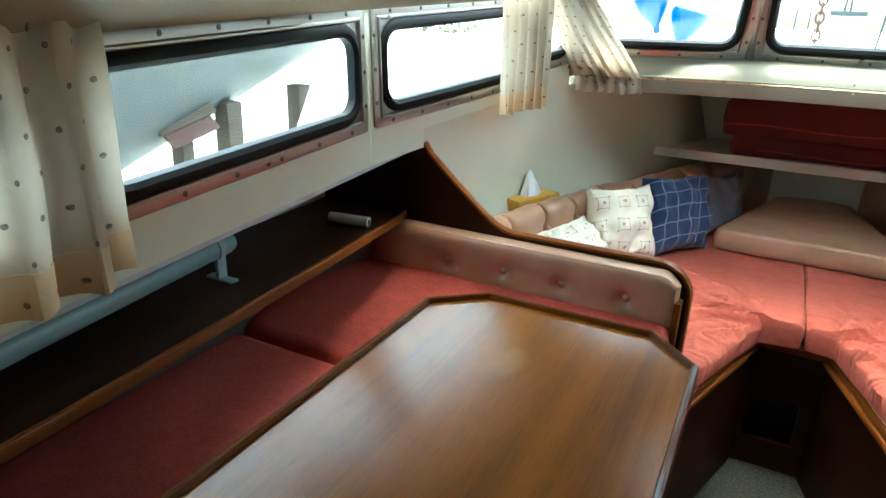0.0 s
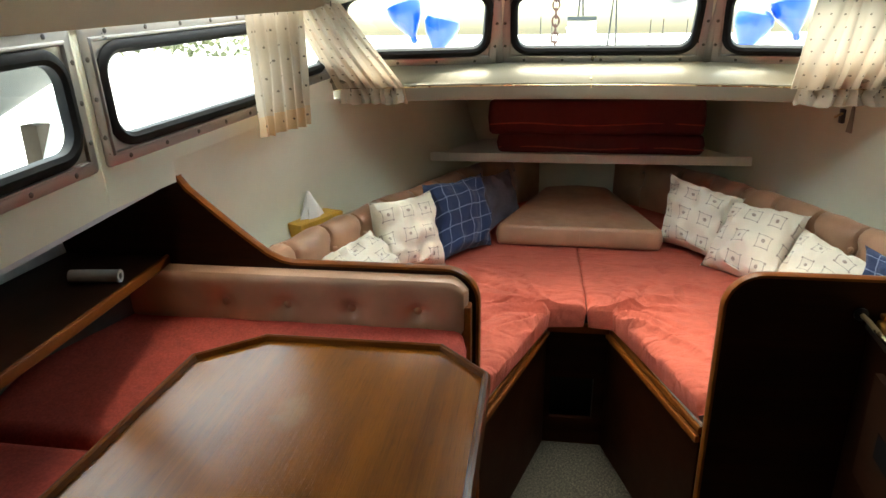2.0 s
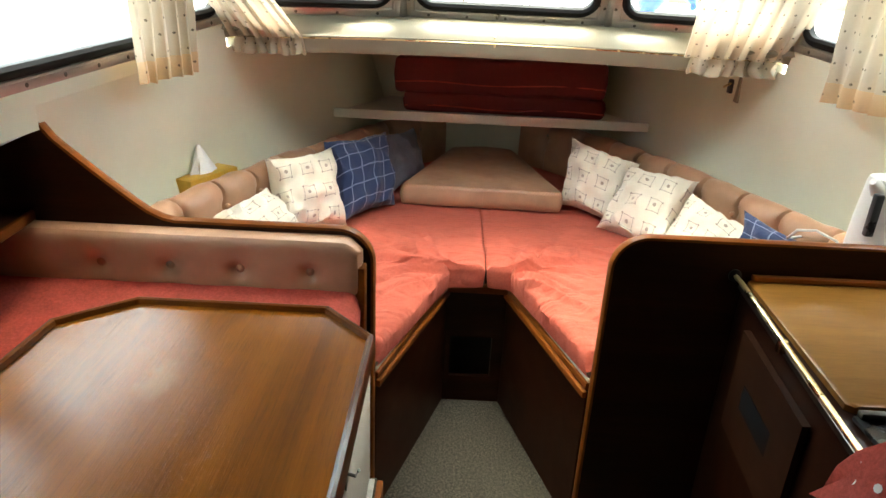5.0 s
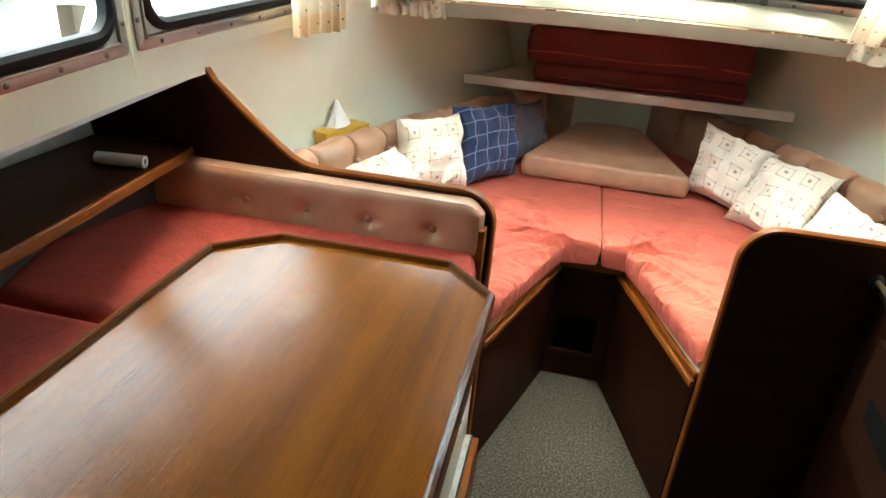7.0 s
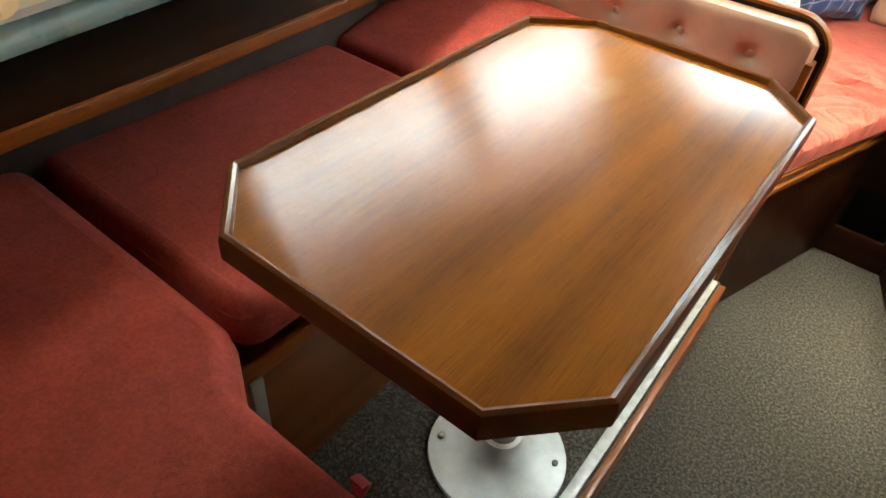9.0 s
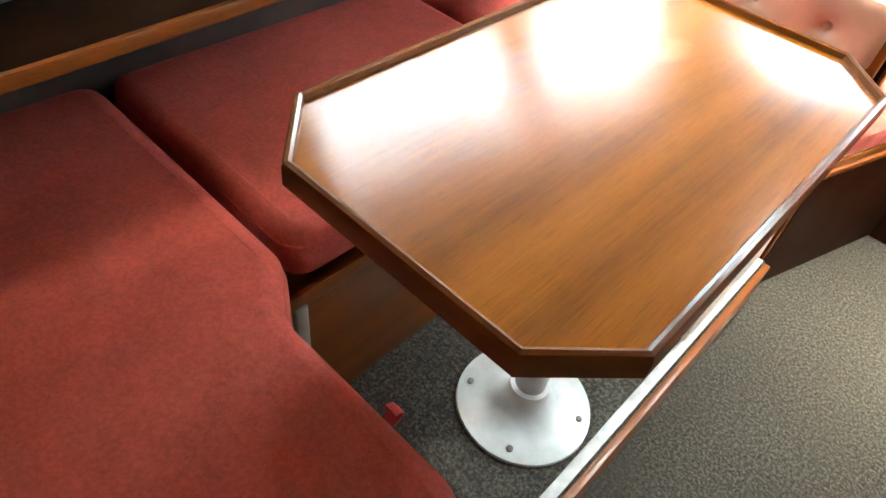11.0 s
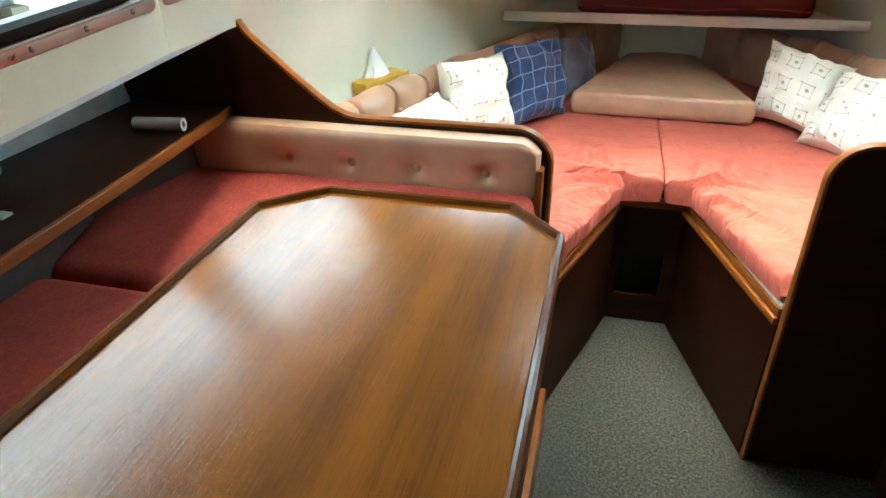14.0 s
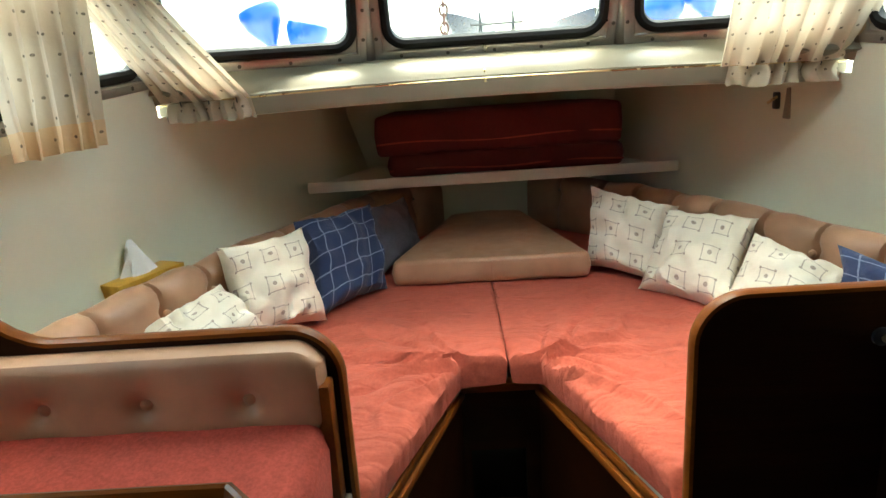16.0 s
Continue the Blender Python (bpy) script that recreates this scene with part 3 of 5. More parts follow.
window_panel((-0.378, 2.925, 1.352), (0.378, 2.925, 1.352), (0, -0.42, 1), 0.315, 0.008, 0.2, side=0.05, screws=(5, 3), label="aluminium-framed centre windscreen in black rubber seal")

for s in (-1, 1):
    solid("trim", tube([(s * 0.38, 2.925, 1.34), (s * 0.38, 2.795, 1.665)], 0.016, 10), ALU, "aluminium mullion of the windscreen", "trim", "structure")

# coaming under the windscreen: sloping board, lip, brass rod
rows = []
for k in range(17):
    x = -1.0 + k / 8
    c = 0.02 * (1 - x * x)
    yb = 2.915 if abs(x) < 0.38 else 2.915 - (abs(x) - 0.38) * 0.29
    rows.append([Vector((x, p, q)) for p, q in ((2.83, 1.233 + c), (2.800, 1.233 + c), (2.796, 1.24 + c), (2.796, 1.275 + c), (2.803, 1.283 + c), (min(2.822, yb - 0.02), 1.31 + c * 0.8), (min(2.865, yb - 0.005), 1.343), (yb + 0.005, 1.355))])
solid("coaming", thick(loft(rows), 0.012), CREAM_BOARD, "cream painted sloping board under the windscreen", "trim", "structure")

# ceiling
def screen_top(x):
    return 2.79 if abs(x) < 0.38 else 2.79 - (abs(x) - 0.38) * 0.31


rows = []
for k in range(25):
    t = k / 24
    row = []
    for i in range(25):
        a = -1 + i / 12
        half = 1.165 if t < 0.65 else 1.165 - (t - 0.65) / 0.35 * 0.2
        x = a * half
        y = -1.2 + (screen_top(x) + 1.2) * t
        zw = 1.477 + sheer(y)
        zw = zw + (1.665 - zw) * (t ** 4) * (1 - abs(a) ** 4)
        row.append(Vector((x, y, zw + 0.3 * max(0, 1 - abs(a) ** 2.4) ** 0.8 * (1 - t ** 9))))
    rows.append(row)
lining = loft(rows)
hole = [f for f in lining.faces if -0.3 < f.calc_center_median().x < 0.35 and 1.94 < f.calc_center_median().y < 2.44]
rim_pts = [v.co.copy() for v in {v for f in hole for v in f.verts}]
bmesh.ops.delete(lining, geom=hole, context="FACES")
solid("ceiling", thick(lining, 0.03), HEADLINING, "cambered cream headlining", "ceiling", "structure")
# unseen roof hatch over the passage, added to brighten the fore cabin
hx0, hx1 = min(p.x for p in rim_pts), max(p.x for p in rim_pts)
hy0, hy1 = min(p.y for p in rim_pts), max(p.y for p in rim_pts)
hz = max(p.z for p in rim_pts)
hatch = thing("window_roof_hatch", "unseen clear roof hatch in an aluminium frame, added to light the fore cabin", "hatch", "", "structure")
for xa, xb, ya, yb in ((hx0 - 0.03, hx0 + 0.004, hy0 - 0.03, hy1 + 0.03), (hx1 - 0.004, hx1 + 0.03, hy0 - 0.03, hy1 + 0.03), (hx0 + 0.005, hx1 - 0.005, hy0 - 0.03, hy0 + 0.004), (hx0 + 0.005, hx1 - 0.005, hy1 - 0.004, hy1 + 0.03)):
    part("hatch_frame", box(xa, xb, ya, yb, hz - 0.06, hz + 0.05, 0.004), ALU, hatch)
hp = part("pane", box(hx0 + 0.006, hx1 - 0.006, hy0 + 0.006, hy1 - 0.006, hz + 0.03, hz + 0.036), GLASS, hatch, "", False)
hp.visible_shadow = False

# after end
# unseen bulkhead left without an opening, so no light enters from aft
solid("wall_aft", box(-1.62, 1.62, -1.24, -1.2, -0.03, 1.95), RED_WOOD, "brown wooden after bulkhead, unseen, closed to keep light out", "wall", "structure")
for s in (-1, 1):
    pts = [Vector((s * x, 0, z)) for x, z in ((1.13, 1.12), (1.58, 1.1), (1.58, -0.02), (1.18, -0.02), (1.22, 0.6), (1.24, 0.85), (1.15, 1.12))]
    solid("wall_return", prism(pts, (0, 1.874, 0), (0, 1, 0), 0.012), CREAM, "cream painted return of the hull liner", "wall", "structure", "", False)

# ---- partitions ----
def partition(sign, inner, top, kink, peak, label, back):
    """Cross bulkhead outline in x and z: rounded inboard corner, swept up towards the cabin side."""
    pts = [(inner, 0.0)]
    r = 0.085
    for k in range(9):
        a = math.pi / 2 * k / 8
        pts.append((inner + sign * (r - r * math.cos(a)), top - r + r * math.sin(a)))
    if kink:
        pts.append((kink[0] - sign * 0.03, kink[1]))
        pts.append((kink[0], kink[1] + 0.006))
        for k in range(1, 8):
            u = k / 8
            pts.append((kink[0] + (peak[0] - kink[0]) * u, kink[1] + (peak[1] - kink[1]) * (u ** 1.12)))
        pts.append((peak[0] - sign * 0.012, peak[1]))
        pts.append((peak[0] + sign * 0.02, peak[1] + 0.002))
        pts += [(sign * 1.19, 1.11), (sign * 1.555, 1.1), (sign * 1.5, 0.9), (sign * 1.43, 0.5), (sign * 1.34, 0.0)]
    else:
        pts += [(sign * 1.255, top), (sign * 1.27, 0.85), (sign * 1.22, 0.5), (sign * 1.2, 0.0)]
    ob = thing("partition", label, "bulkhead")
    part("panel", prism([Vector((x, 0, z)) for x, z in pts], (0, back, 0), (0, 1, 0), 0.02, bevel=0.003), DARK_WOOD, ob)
    edge = [Vector((x, back + 0.01, z)) for x, z in pts]
    stop = next(i for i, (x, z) in enumerate(pts) if kink and z > peak[1] - 0.004 or (not kink and abs(x) > 1.2))
    capped = edge[:stop + 1]
    rows = []
    for i, p in enumerate(capped):
        d = (capped[min(i + 1, len(capped) - 1)] - capped[max(i - 1, 0)]).normalized()
        nrm = Vector((d.z, 0, -d.x)) * (1 if sign < 0 else -1)
        if nrm.dot(p - Vector((sign * 0.9, back, 0.3))) < 0:
            nrm = -nrm
        rows.append([p + Vector((0, y, 0)) + nrm * h for y, h in ((-0.013, -0.004), (-0.013, 0.003), (-0.006, 0.007), (0.006, 0.007), (0.013, 0.003), (0.013, -0.004))])
    part("edging", loft(rows, closed=True, caps=True), RAIL_WOOD_X, ob, "lighter varnished edging")
    return ob


port_partition = partition(-1, -0.362, 0.912, (-0.876, 0.912), (-1.15, 1.135), "dark varnished wooden partition with a swept-up end behind the dinette", 1.852)
part("cleat", box(-0.4, -0.375, 1.806, 1.848, 0.6, 0.83, 0.004), RAIL_WOOD, port_partition, "varnished upright batten")
stb_partition = partition(1, 0.232, 0.93, None, None, "dark varnished wooden partition with a rounded corner beside the galley", 1.846)

# ---- dinette ----
seat_box = thing("seat_box", "brown plywood seat box along the hull in the dinette", "bench")
part("fascia", box(-0.85, -0.835, 0.56, 1.4, 0.15, 0.55, 0.002), RED_WOOD, seat_box)
part("top_rail", box(-0.862, -0.828, 0.56, 1.4, 0.512, 0.55, 0.005), RAIL_WOOD, seat_box, "moulded varnished rail")
part("corner_strip", box(-0.836, -0.822, 0.585, 0.612, 0.15, 0.52, 0.004), ALU, seat_box, "aluminium corner strip")
part("seat_board", box(-1.44, -0.85, 0.56, 1.4, 0.535, 0.55), RED_WOOD, seat_box)
seat_box = thing("seat_box", "brown plywood forward seat box of the dinette", "bench")
part("fascia", box(-0.834, -0.386, 1.4, 1.415, 0.151, 0.55, 0.002), RED_WOOD, seat_box)
part("end_panel", box(-0.385, -0.366, 1.4, 1.85, 0.158, 0.6, 0.003), WHITE_SHELF, seat_box, "off-white painted end panel")
part("seat_board", box(-1.4, -0.385, 1.415, 1.85, 0.535, 0.55), RED_WOOD, seat_box)
seat_box = thing("seat_box", "brown plywood after seat box of the dinette", "bench")
part("fascia", box(-0.834, -0.4, 0.47, 0.485, 0.151, 0.55, 0.002), RED_WOOD, seat_box)
part("seat_board", box(-1.44, -0.4, -0.2, 0.47, 0.535, 0.55), RED_WOOD, seat_box)
part("end_panel", box(-0.415, -0.4, -0.2, 0.47, 0.152, 0.535), RED_WOOD, seat_box)


def seat_cushion(poly, label, radii=0.055, rise=0.0):
    ob = thing("seat_cushion", label, "cushion", "dinette seat cushions")
    bm = cushion_mesh(poly, 0.55, 0.664, 0.034, 0.012, radii)
    y0, y1 = min(p[1] for p in poly), max(p[1] for p in poly)
    for v in bm.verts:
        if v.co.z > 0.6:
            v.co.z += rise * (v.co.y - y0) / (y1 - y0) + 0.004 * noise.noise(v.co * 6)
    part("pad", bm, RED_VELOUR, ob)
    base = fillet([Vector(p) for p in poly], radii)
    ring = [Vector((p.x, p.y, 0.634 + rise * (p.y - y0) / (y1 - y0))) for p in inset(base, 0.003)]
    part("piping", tube(ring + ring[:1], 0.0035, 6, caps=False), RED_VELOUR, ob)
    return ob


seat_cushion([(-1.46, 1.395), (-0.39, 1.395), (-0.39, 1.83), (-1.46, 1.83)], "dark red velour seat cushion against the padded backrest", 0.04, 0.115)
seat_cushion([(-1.455, 0.6), (-0.84, 0.6), (-0.84, 1.385), (-1.455, 1.385)], "dark red velour seat cushion beside the hull shelf")
seat_cushion([(-1.455, -0.2), (-0.37, -0.2), (-0.37, 0.515), (-0.735, 0.515), (-0.845, 0.582), (-1.455, 0.582)], "dark red velour after seat cushion with a cut corner", [0.055, 0.055, 0.055, 0.07, 0.07, 0.055])
tag = thing("fabric_tag", "small red fabric loop on the cushion's edge", "tag")
part("loop", thick(loft([[Vector((-0.535 + 0.02 * u, 0.52 + 0.018 * math.sin(3.14 * v), 0.63 + 0.03 * v)) for u in (0, 0.5, 1)] for v in (0, 0.25, 0.5, 0.75, 1)]), 0.003), POLKA, tag)

# buttoned backrest on the partition
def buttoned_back(x0, x1, z0, z1, y_back, depth, buttons):
    ob = thing("backrest", "tan vinyl backrest with a row of four buttons on the partition", "backrest")
    nx, nz = 120, 22
    rows = []
    for j in range(nz + 1):
        v = j / nz
        row = []
        for i in range(nx + 1):
            u = i / nx
            x, z = x0 + (x1 - x0) * u, z0 + (z1 - z0) * v
            e = min(1, (1 - abs(2 * v - 1) ** 5)) * min(1, 1 - abs(2 * u - 1) ** 40)
            d = depth * (0.45 + 0.55 * max(0, e) ** 0.5)
            for bx in buttons:
                rr = math.hypot(x - bx, (z - 0.81) * 1.1)
                d -= 0.02 * math.exp(-(rr / 0.022) ** 2) + 0.008 * math.exp(-(rr / 0.06) ** 2)
            if v > 0.96:
                z -= 0.004 * (v - 0.96) / 0.04
            cut = max(0, x - (x1 - 0.05))
            if cut and v > 0.75:
                z -= cut * cut / 0.05 * (v - 0.75) / 0.25 * 0.7
            row.append(Vector((x, y_back - d, z)))
        rows.append(row)
    bm = loft(rows)
    edge = [rows[0], [Vector((p.x, y_back, p.z)) for p in rows[0]]]
    loft(edge, bm=bm)
    loft([rows[-1], [Vector((p.x, y_back, p.z)) for p in rows[-1]]], bm=bm)
    loft([[r[0] for r in rows], [Vector((r[0].x, y_back, r[0].z)) for r in rows]], bm=bm)
    loft([[r[-1] for r in rows], [Vector((r[-1].x, y_back, r[-1].z)) for r in rows]], bm=bm)
    bmesh.ops.remove_doubles(bm, verts=bm.verts[:], dist=1e-5)
    part("pad", bm, TAN, ob)
    for bx in buttons:
        part("button", lathe([(0.001, 0.007), (0.006, 0.006), (0.0105, 0.002), (0.0105, -0.004)], (bx, y_back - depth + 0.024, 0.81), 14, Matrix.Rotation(radians(90), 4, "X")), TAN, ob)
    return ob


buttoned_back(-1.3, -0.385, 0.745, 0.902, 1.85, 0.055, (-1.025, -0.855, -0.683, -0.511))

# table
table = thing("table", "varnished teak table with clipped corners and a raised rim", "table")
OCT = [(-0.725, 1.403), (-0.385, 1.403), (-0.292, 1.306), (-0.292, 0.615), (-0.378, 0.522), (-0.725, 0.522), (-0.83, 0.618), (-0.83, 1.308)]
inner = inset([Vector(p) for p in OCT], 0.008)
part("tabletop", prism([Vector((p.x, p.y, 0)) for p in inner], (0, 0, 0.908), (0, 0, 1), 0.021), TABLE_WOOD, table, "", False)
for i in range(8):
    a, b = Vector((*OCT[i], 0)), Vector((*OCT[(i + 1) % 8], 0))
    o = [Vector((*p, 0)) for p in OCT]
    ia = inset([Vector(p) for p in OCT], 0.014)
    ja = Vector((*ia[i], 0))
    jb = Vector((*ia[(i + 1) % 8], 0))
    prof = [(0.0, 0.906), (0.0, 0.932), (0.2, 0.938), (0.55, 0.94), (0.85, 0.938), (1.0, 0.931), (1.0, 0.906)]
    rows = [[q0.lerp(q1, f) + Vector((0, 0, z)) for f, z in prof] for q0, q1 in ((a, ja), (b, jb))]
    part("rim", loft(rows, closed=True, caps=True), RIM_WOOD if abs(a.x - b.x) < 0.2 else RIM_WOOD_X, table)
part("column", lathe([(0.034, 0.2), (0.034, 0.86), (0.07, 0.865), (0.11, 0.88), (0.11, 0.907)], (-0.535, 0.962, 0.0)), PALE_GREY, table, "pale grey metal column")
base = part("base_plate", lathe([(0.148, 0.15), (0.152, 0.155), (0.15, 0.162), (0.11, 0.168), (0.075, 0.178), (0.055, 0.195), (0.047, 0.215), (0.044, 0.24), (0.035, 0.242)], (-0.535, 0.962, 0.0), 40), PALE_GREY, table, "pale grey round floor flange")
for k in range(4):
    a = radians(25 + 90 * k)
    part("screw", lathe([(0.007, 0.163), (0.007, 0.17), (0.003, 0.172)], (-0.535 + 0.125 * math.cos(a), 0.962 + 0.125 * math.sin(a), 0.0), 10), STEEL, base)

# ---- hull shelf with its pole and paper roll ----
shelf = thing("hull_shelf", "dark stained wooden shelf along the hull with a varnished front edge", "shelf")
rows = []
FRONT = [(-1.098, -0.6), (-1.1, 0.4), (-1.112, 0.7), (-1.133, 1.05), (-1.158, 1.4), (-1.19, 1.78), (-1.2, 1.85)]
bm = loft([[Vector((x, y, z)) for x, z in ((fx, 0.9), (fx, 0.918), (-1.515, 0.918), (-1.515, 0.9))] for fx, y in FRONT], closed=True, caps=True)
part("board", bm, DARK_WOOD_Y, shelf)
bm = loft([[Vector((fx + d, y, z)) for d, z in ((0, 0.9), (0, 0.922), (0.005, 0.925), (0.011, 0.923), (0.013, 0.919), (0.013, 0.902), (0.01, 0.899))] for fx, y in FRONT], closed=True, caps=True)
part("front_edge", bm, RAIL_WOOD, shelf, "varnished front edge")

pole = thing("awning_pole", "grey painted tube clamped to the shelf", "pole")
P1, P0 = Vector((-1.3, 1.23, 0.988)), Vector((-1.2, 0.48, 0.988))
Pm = P1 + (P0 - P1) * 2.2
part("tube", tube([P1 + (P1 - P0) * 0.015, P1, Pm], [0.022, 0.0245, 0.0245], 20), GREY_POLE, pole)
dirp = (P1 - P0).normalized()
ring = lathe([(0.0245, -0.009), (0.029, -0.009), (0.029, 0.009), (0.0245, 0.009)], P1 - dirp * 0.04, 24, dirp.to_track_quat("Z", "Y").to_matrix().to_4x4())
part("clamp_ring", ring, PALE_GREY, pole, "pale grey clamp ring")
c = P1 - dirp * 0.04
part("clamp_stem", box(c.x + 0.012, c.x + 0.022, c.y - 0.013, c.y + 0.013, 0.922, 0.972, 0.003), PALE_GREY, pole)
part("clamp_foot", box(c.x - 0.02, c.x + 0.055, c.y - 0.012, c.y + 0.012, 0.918, 0.924, 0.002), PALE_GREY, pole)
roll = thing("paper_roll", "short white paper roll on the dark shelf", "roll")
part("sheet", lathe([(0.008, -0.06), (0.0155, -0.06), (0.016, 0.0), (0.0155, 0.06), (0.008, 0.06), (0.008, 0.03)], (-1.262, 1.655, 0.934), 20, Matrix.Rotation(radians(90), 4, "Y") @ Matrix.Rotation(radians(-8), 4, "X")), PAPER, roll)

# ---- fore cabin ----
vbase = thing("v_berth", "dark plywood box of the V-shaped berth with moulded edges", "berth")
for s, (xa, ya), (xb, yb) in ((-1, (-0.353, 1.872), (-0.166, 2.46)), (1, (0.222, 1.866), (0.05, 2.46))):
    d = Vector((xb - xa, yb - ya, 0)).normalized()
    n = Vector((-d.y, d.x, 0)) * (1 if s < 0 else -1)
    n = n if n.x * s > 0 else -n
    a, b = Vector((xa, ya, 0)), Vector((xb, yb, 0))
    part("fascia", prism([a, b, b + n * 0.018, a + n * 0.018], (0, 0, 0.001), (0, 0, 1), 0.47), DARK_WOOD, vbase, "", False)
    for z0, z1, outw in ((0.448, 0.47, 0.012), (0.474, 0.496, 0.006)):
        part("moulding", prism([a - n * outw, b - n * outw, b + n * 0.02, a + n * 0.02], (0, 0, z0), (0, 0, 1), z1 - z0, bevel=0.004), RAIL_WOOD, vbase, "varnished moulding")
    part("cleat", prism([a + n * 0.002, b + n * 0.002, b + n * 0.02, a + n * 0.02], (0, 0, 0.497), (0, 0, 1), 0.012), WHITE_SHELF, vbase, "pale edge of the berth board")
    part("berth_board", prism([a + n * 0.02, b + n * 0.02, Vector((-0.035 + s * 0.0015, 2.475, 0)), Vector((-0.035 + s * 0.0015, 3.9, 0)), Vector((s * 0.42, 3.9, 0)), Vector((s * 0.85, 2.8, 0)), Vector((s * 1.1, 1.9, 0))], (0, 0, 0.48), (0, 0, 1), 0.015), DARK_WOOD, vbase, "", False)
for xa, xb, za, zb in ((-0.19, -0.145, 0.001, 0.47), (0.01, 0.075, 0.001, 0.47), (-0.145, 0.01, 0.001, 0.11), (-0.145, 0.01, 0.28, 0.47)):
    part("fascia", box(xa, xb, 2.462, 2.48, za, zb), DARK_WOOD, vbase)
# black sheets stand in for the shade inside the locker
part("locker_shade_back", box(-0.18, 0.06, 2.52, 2.53, 0.002, 0.4), RUBBER_AND_SHADE, vbase, "black sheet standing in for the shade inside the locker opening")
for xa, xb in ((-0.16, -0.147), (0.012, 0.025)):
    part("locker_shade_side", box(xa, xb, 2.481, 2.519, 0.002, 0.4), RUBBER_AND_SHADE, vbase)
part("moulding", box(-0.166, 0.05, 2.44, 2.48, 0.468, 0.494, 0.005), RAIL_WOOD_X, vbase, "varnished moulding")

MID = -0.035


def back_line(s, y):
    """Inner face of the padded backrest along the hull."""
    pts = ((1.87, 1.02), (2.26, 0.96), (2.5, 0.885), (2.75, 0.805), (3.1, 0.655), (3.56, 0.46), (3.9, 0.19))
    for (ya, xa), (yb, xb) in zip(pts, pts[1:]):
        if y <= yb or yb == 3.9:
            return s * (xa + (xb - xa) * (y - ya) / (yb - ya))


def smooth_step(a, b, x):
    u = max(0, min(1, (x - a) / (b - a)))
    return u * u * (3 - 2 * u)


def berth_cushion(s):
    ob = thing("berth_cushion", "faded red cotton-covered berth cushion, creased at the inner corner", "cushion", "berth cushions")
    if s < 0:
        ea, eb, corner = (-0.345, 1.875), (-0.152, 2.41), -0.152
    else:
        ea, eb, corner = (0.215, 1.87), (0.04, 2.41), 0.04
    rows = []
    ny, nx = 260, 130
    for j in range(ny + 1):
        y = 1.875 + (3.88 - 1.875) * (j / ny) ** 1.25
        slope = ea[0] + (eb[0] - ea[0]) * min(1, (y - ea[1]) / (eb[1] - ea[1]))
        inner_x = slope + (MID + s * 0.0006 - slope) * smooth_step(2.396, 2.412, y)
        outer_x = back_line(s, y) + s * 0.05
        row = []
        front = smooth_step(1.872, 1.9, y)
        for i in range(-5, nx + 1):
            if i <= 0:
                a = (i + 5) / 5 * math.pi / 2
                r = 0.035 - 0.023 * smooth_step(2.44, 2.52, y)
                x = inner_x + s * r * (1 - math.cos(a))
                z = 0.588 - r + r * math.sin(a)
                z = 0.506 + (z - 0.506) * (0.0 if i == -5 else 1)
                if i == -5:
                    x = inner_x + s * 0.008
                    z = 0.508
            else:
                u = (i / nx) ** 1.5
                x = inner_x + s * r + (outer_x - inner_x - s * r) * u
                z = 0.588
            near = math.exp(-((x - corner) ** 2 + (y - 2.4) ** 2) / 0.09)
            dx, dy = x - corner, y - 2.38
            ang = math.atan2(dy, dx * s)
            rad = math.hypot(dx, dy)
            fold = 0.0
            for q in range(17):
                fa = -86 + 10.5 * q
                amp = (1.0 if q % 2 else -0.8) * (0.6 + 0.4 * math.sin(q * 2.3 + s))
                reach = 0.4 + 0.16 * math.sin(q * 1.7 + 2 * s)
                da = ang - radians(fa) - 0.3 * noise.noise((rad * 7, q * 3.1, s))
                along, across = rad * math.cos(da), rad * math.sin(da)
                if along > 0:
                    wid = 0.006 + 0.026 * along
                    fold += amp * math.exp(-(across / wid) ** 2 - (along / reach) ** 2) * smooth_step(0.0, 0.04, along)
            z += 0.028 * fold * (1 if i > -4 else 0)
            n1 = noise.noise((x * 4.2 + 7 * s, y * 6, 1.3))
            n2 = noise.noise((x * 9, y * 16 + x * 9 * s, 4.1 + s))
            z += (0.008 * n1 + 0.007 * n2 * (0.4 + 0.4 * near) + 0.012 * near * 0.3) * (1 if i > -5 else 0)
            if abs(x - MID) < 0.03 and y > 2.42 and i > -4:
                z -= 0.003 * (1 - abs(x - MID) / 0.03)
            z = 0.508 + (z - 0.508) * (0.25 + 0.75 * front)
            row.append(Vector((x, y, z)))
        rows.append(row)
    bm = loft(rows)
    part("cover", bm, RED_SHEET, ob)
    return ob


berth_cushion(-1)
berth_cushion(1)

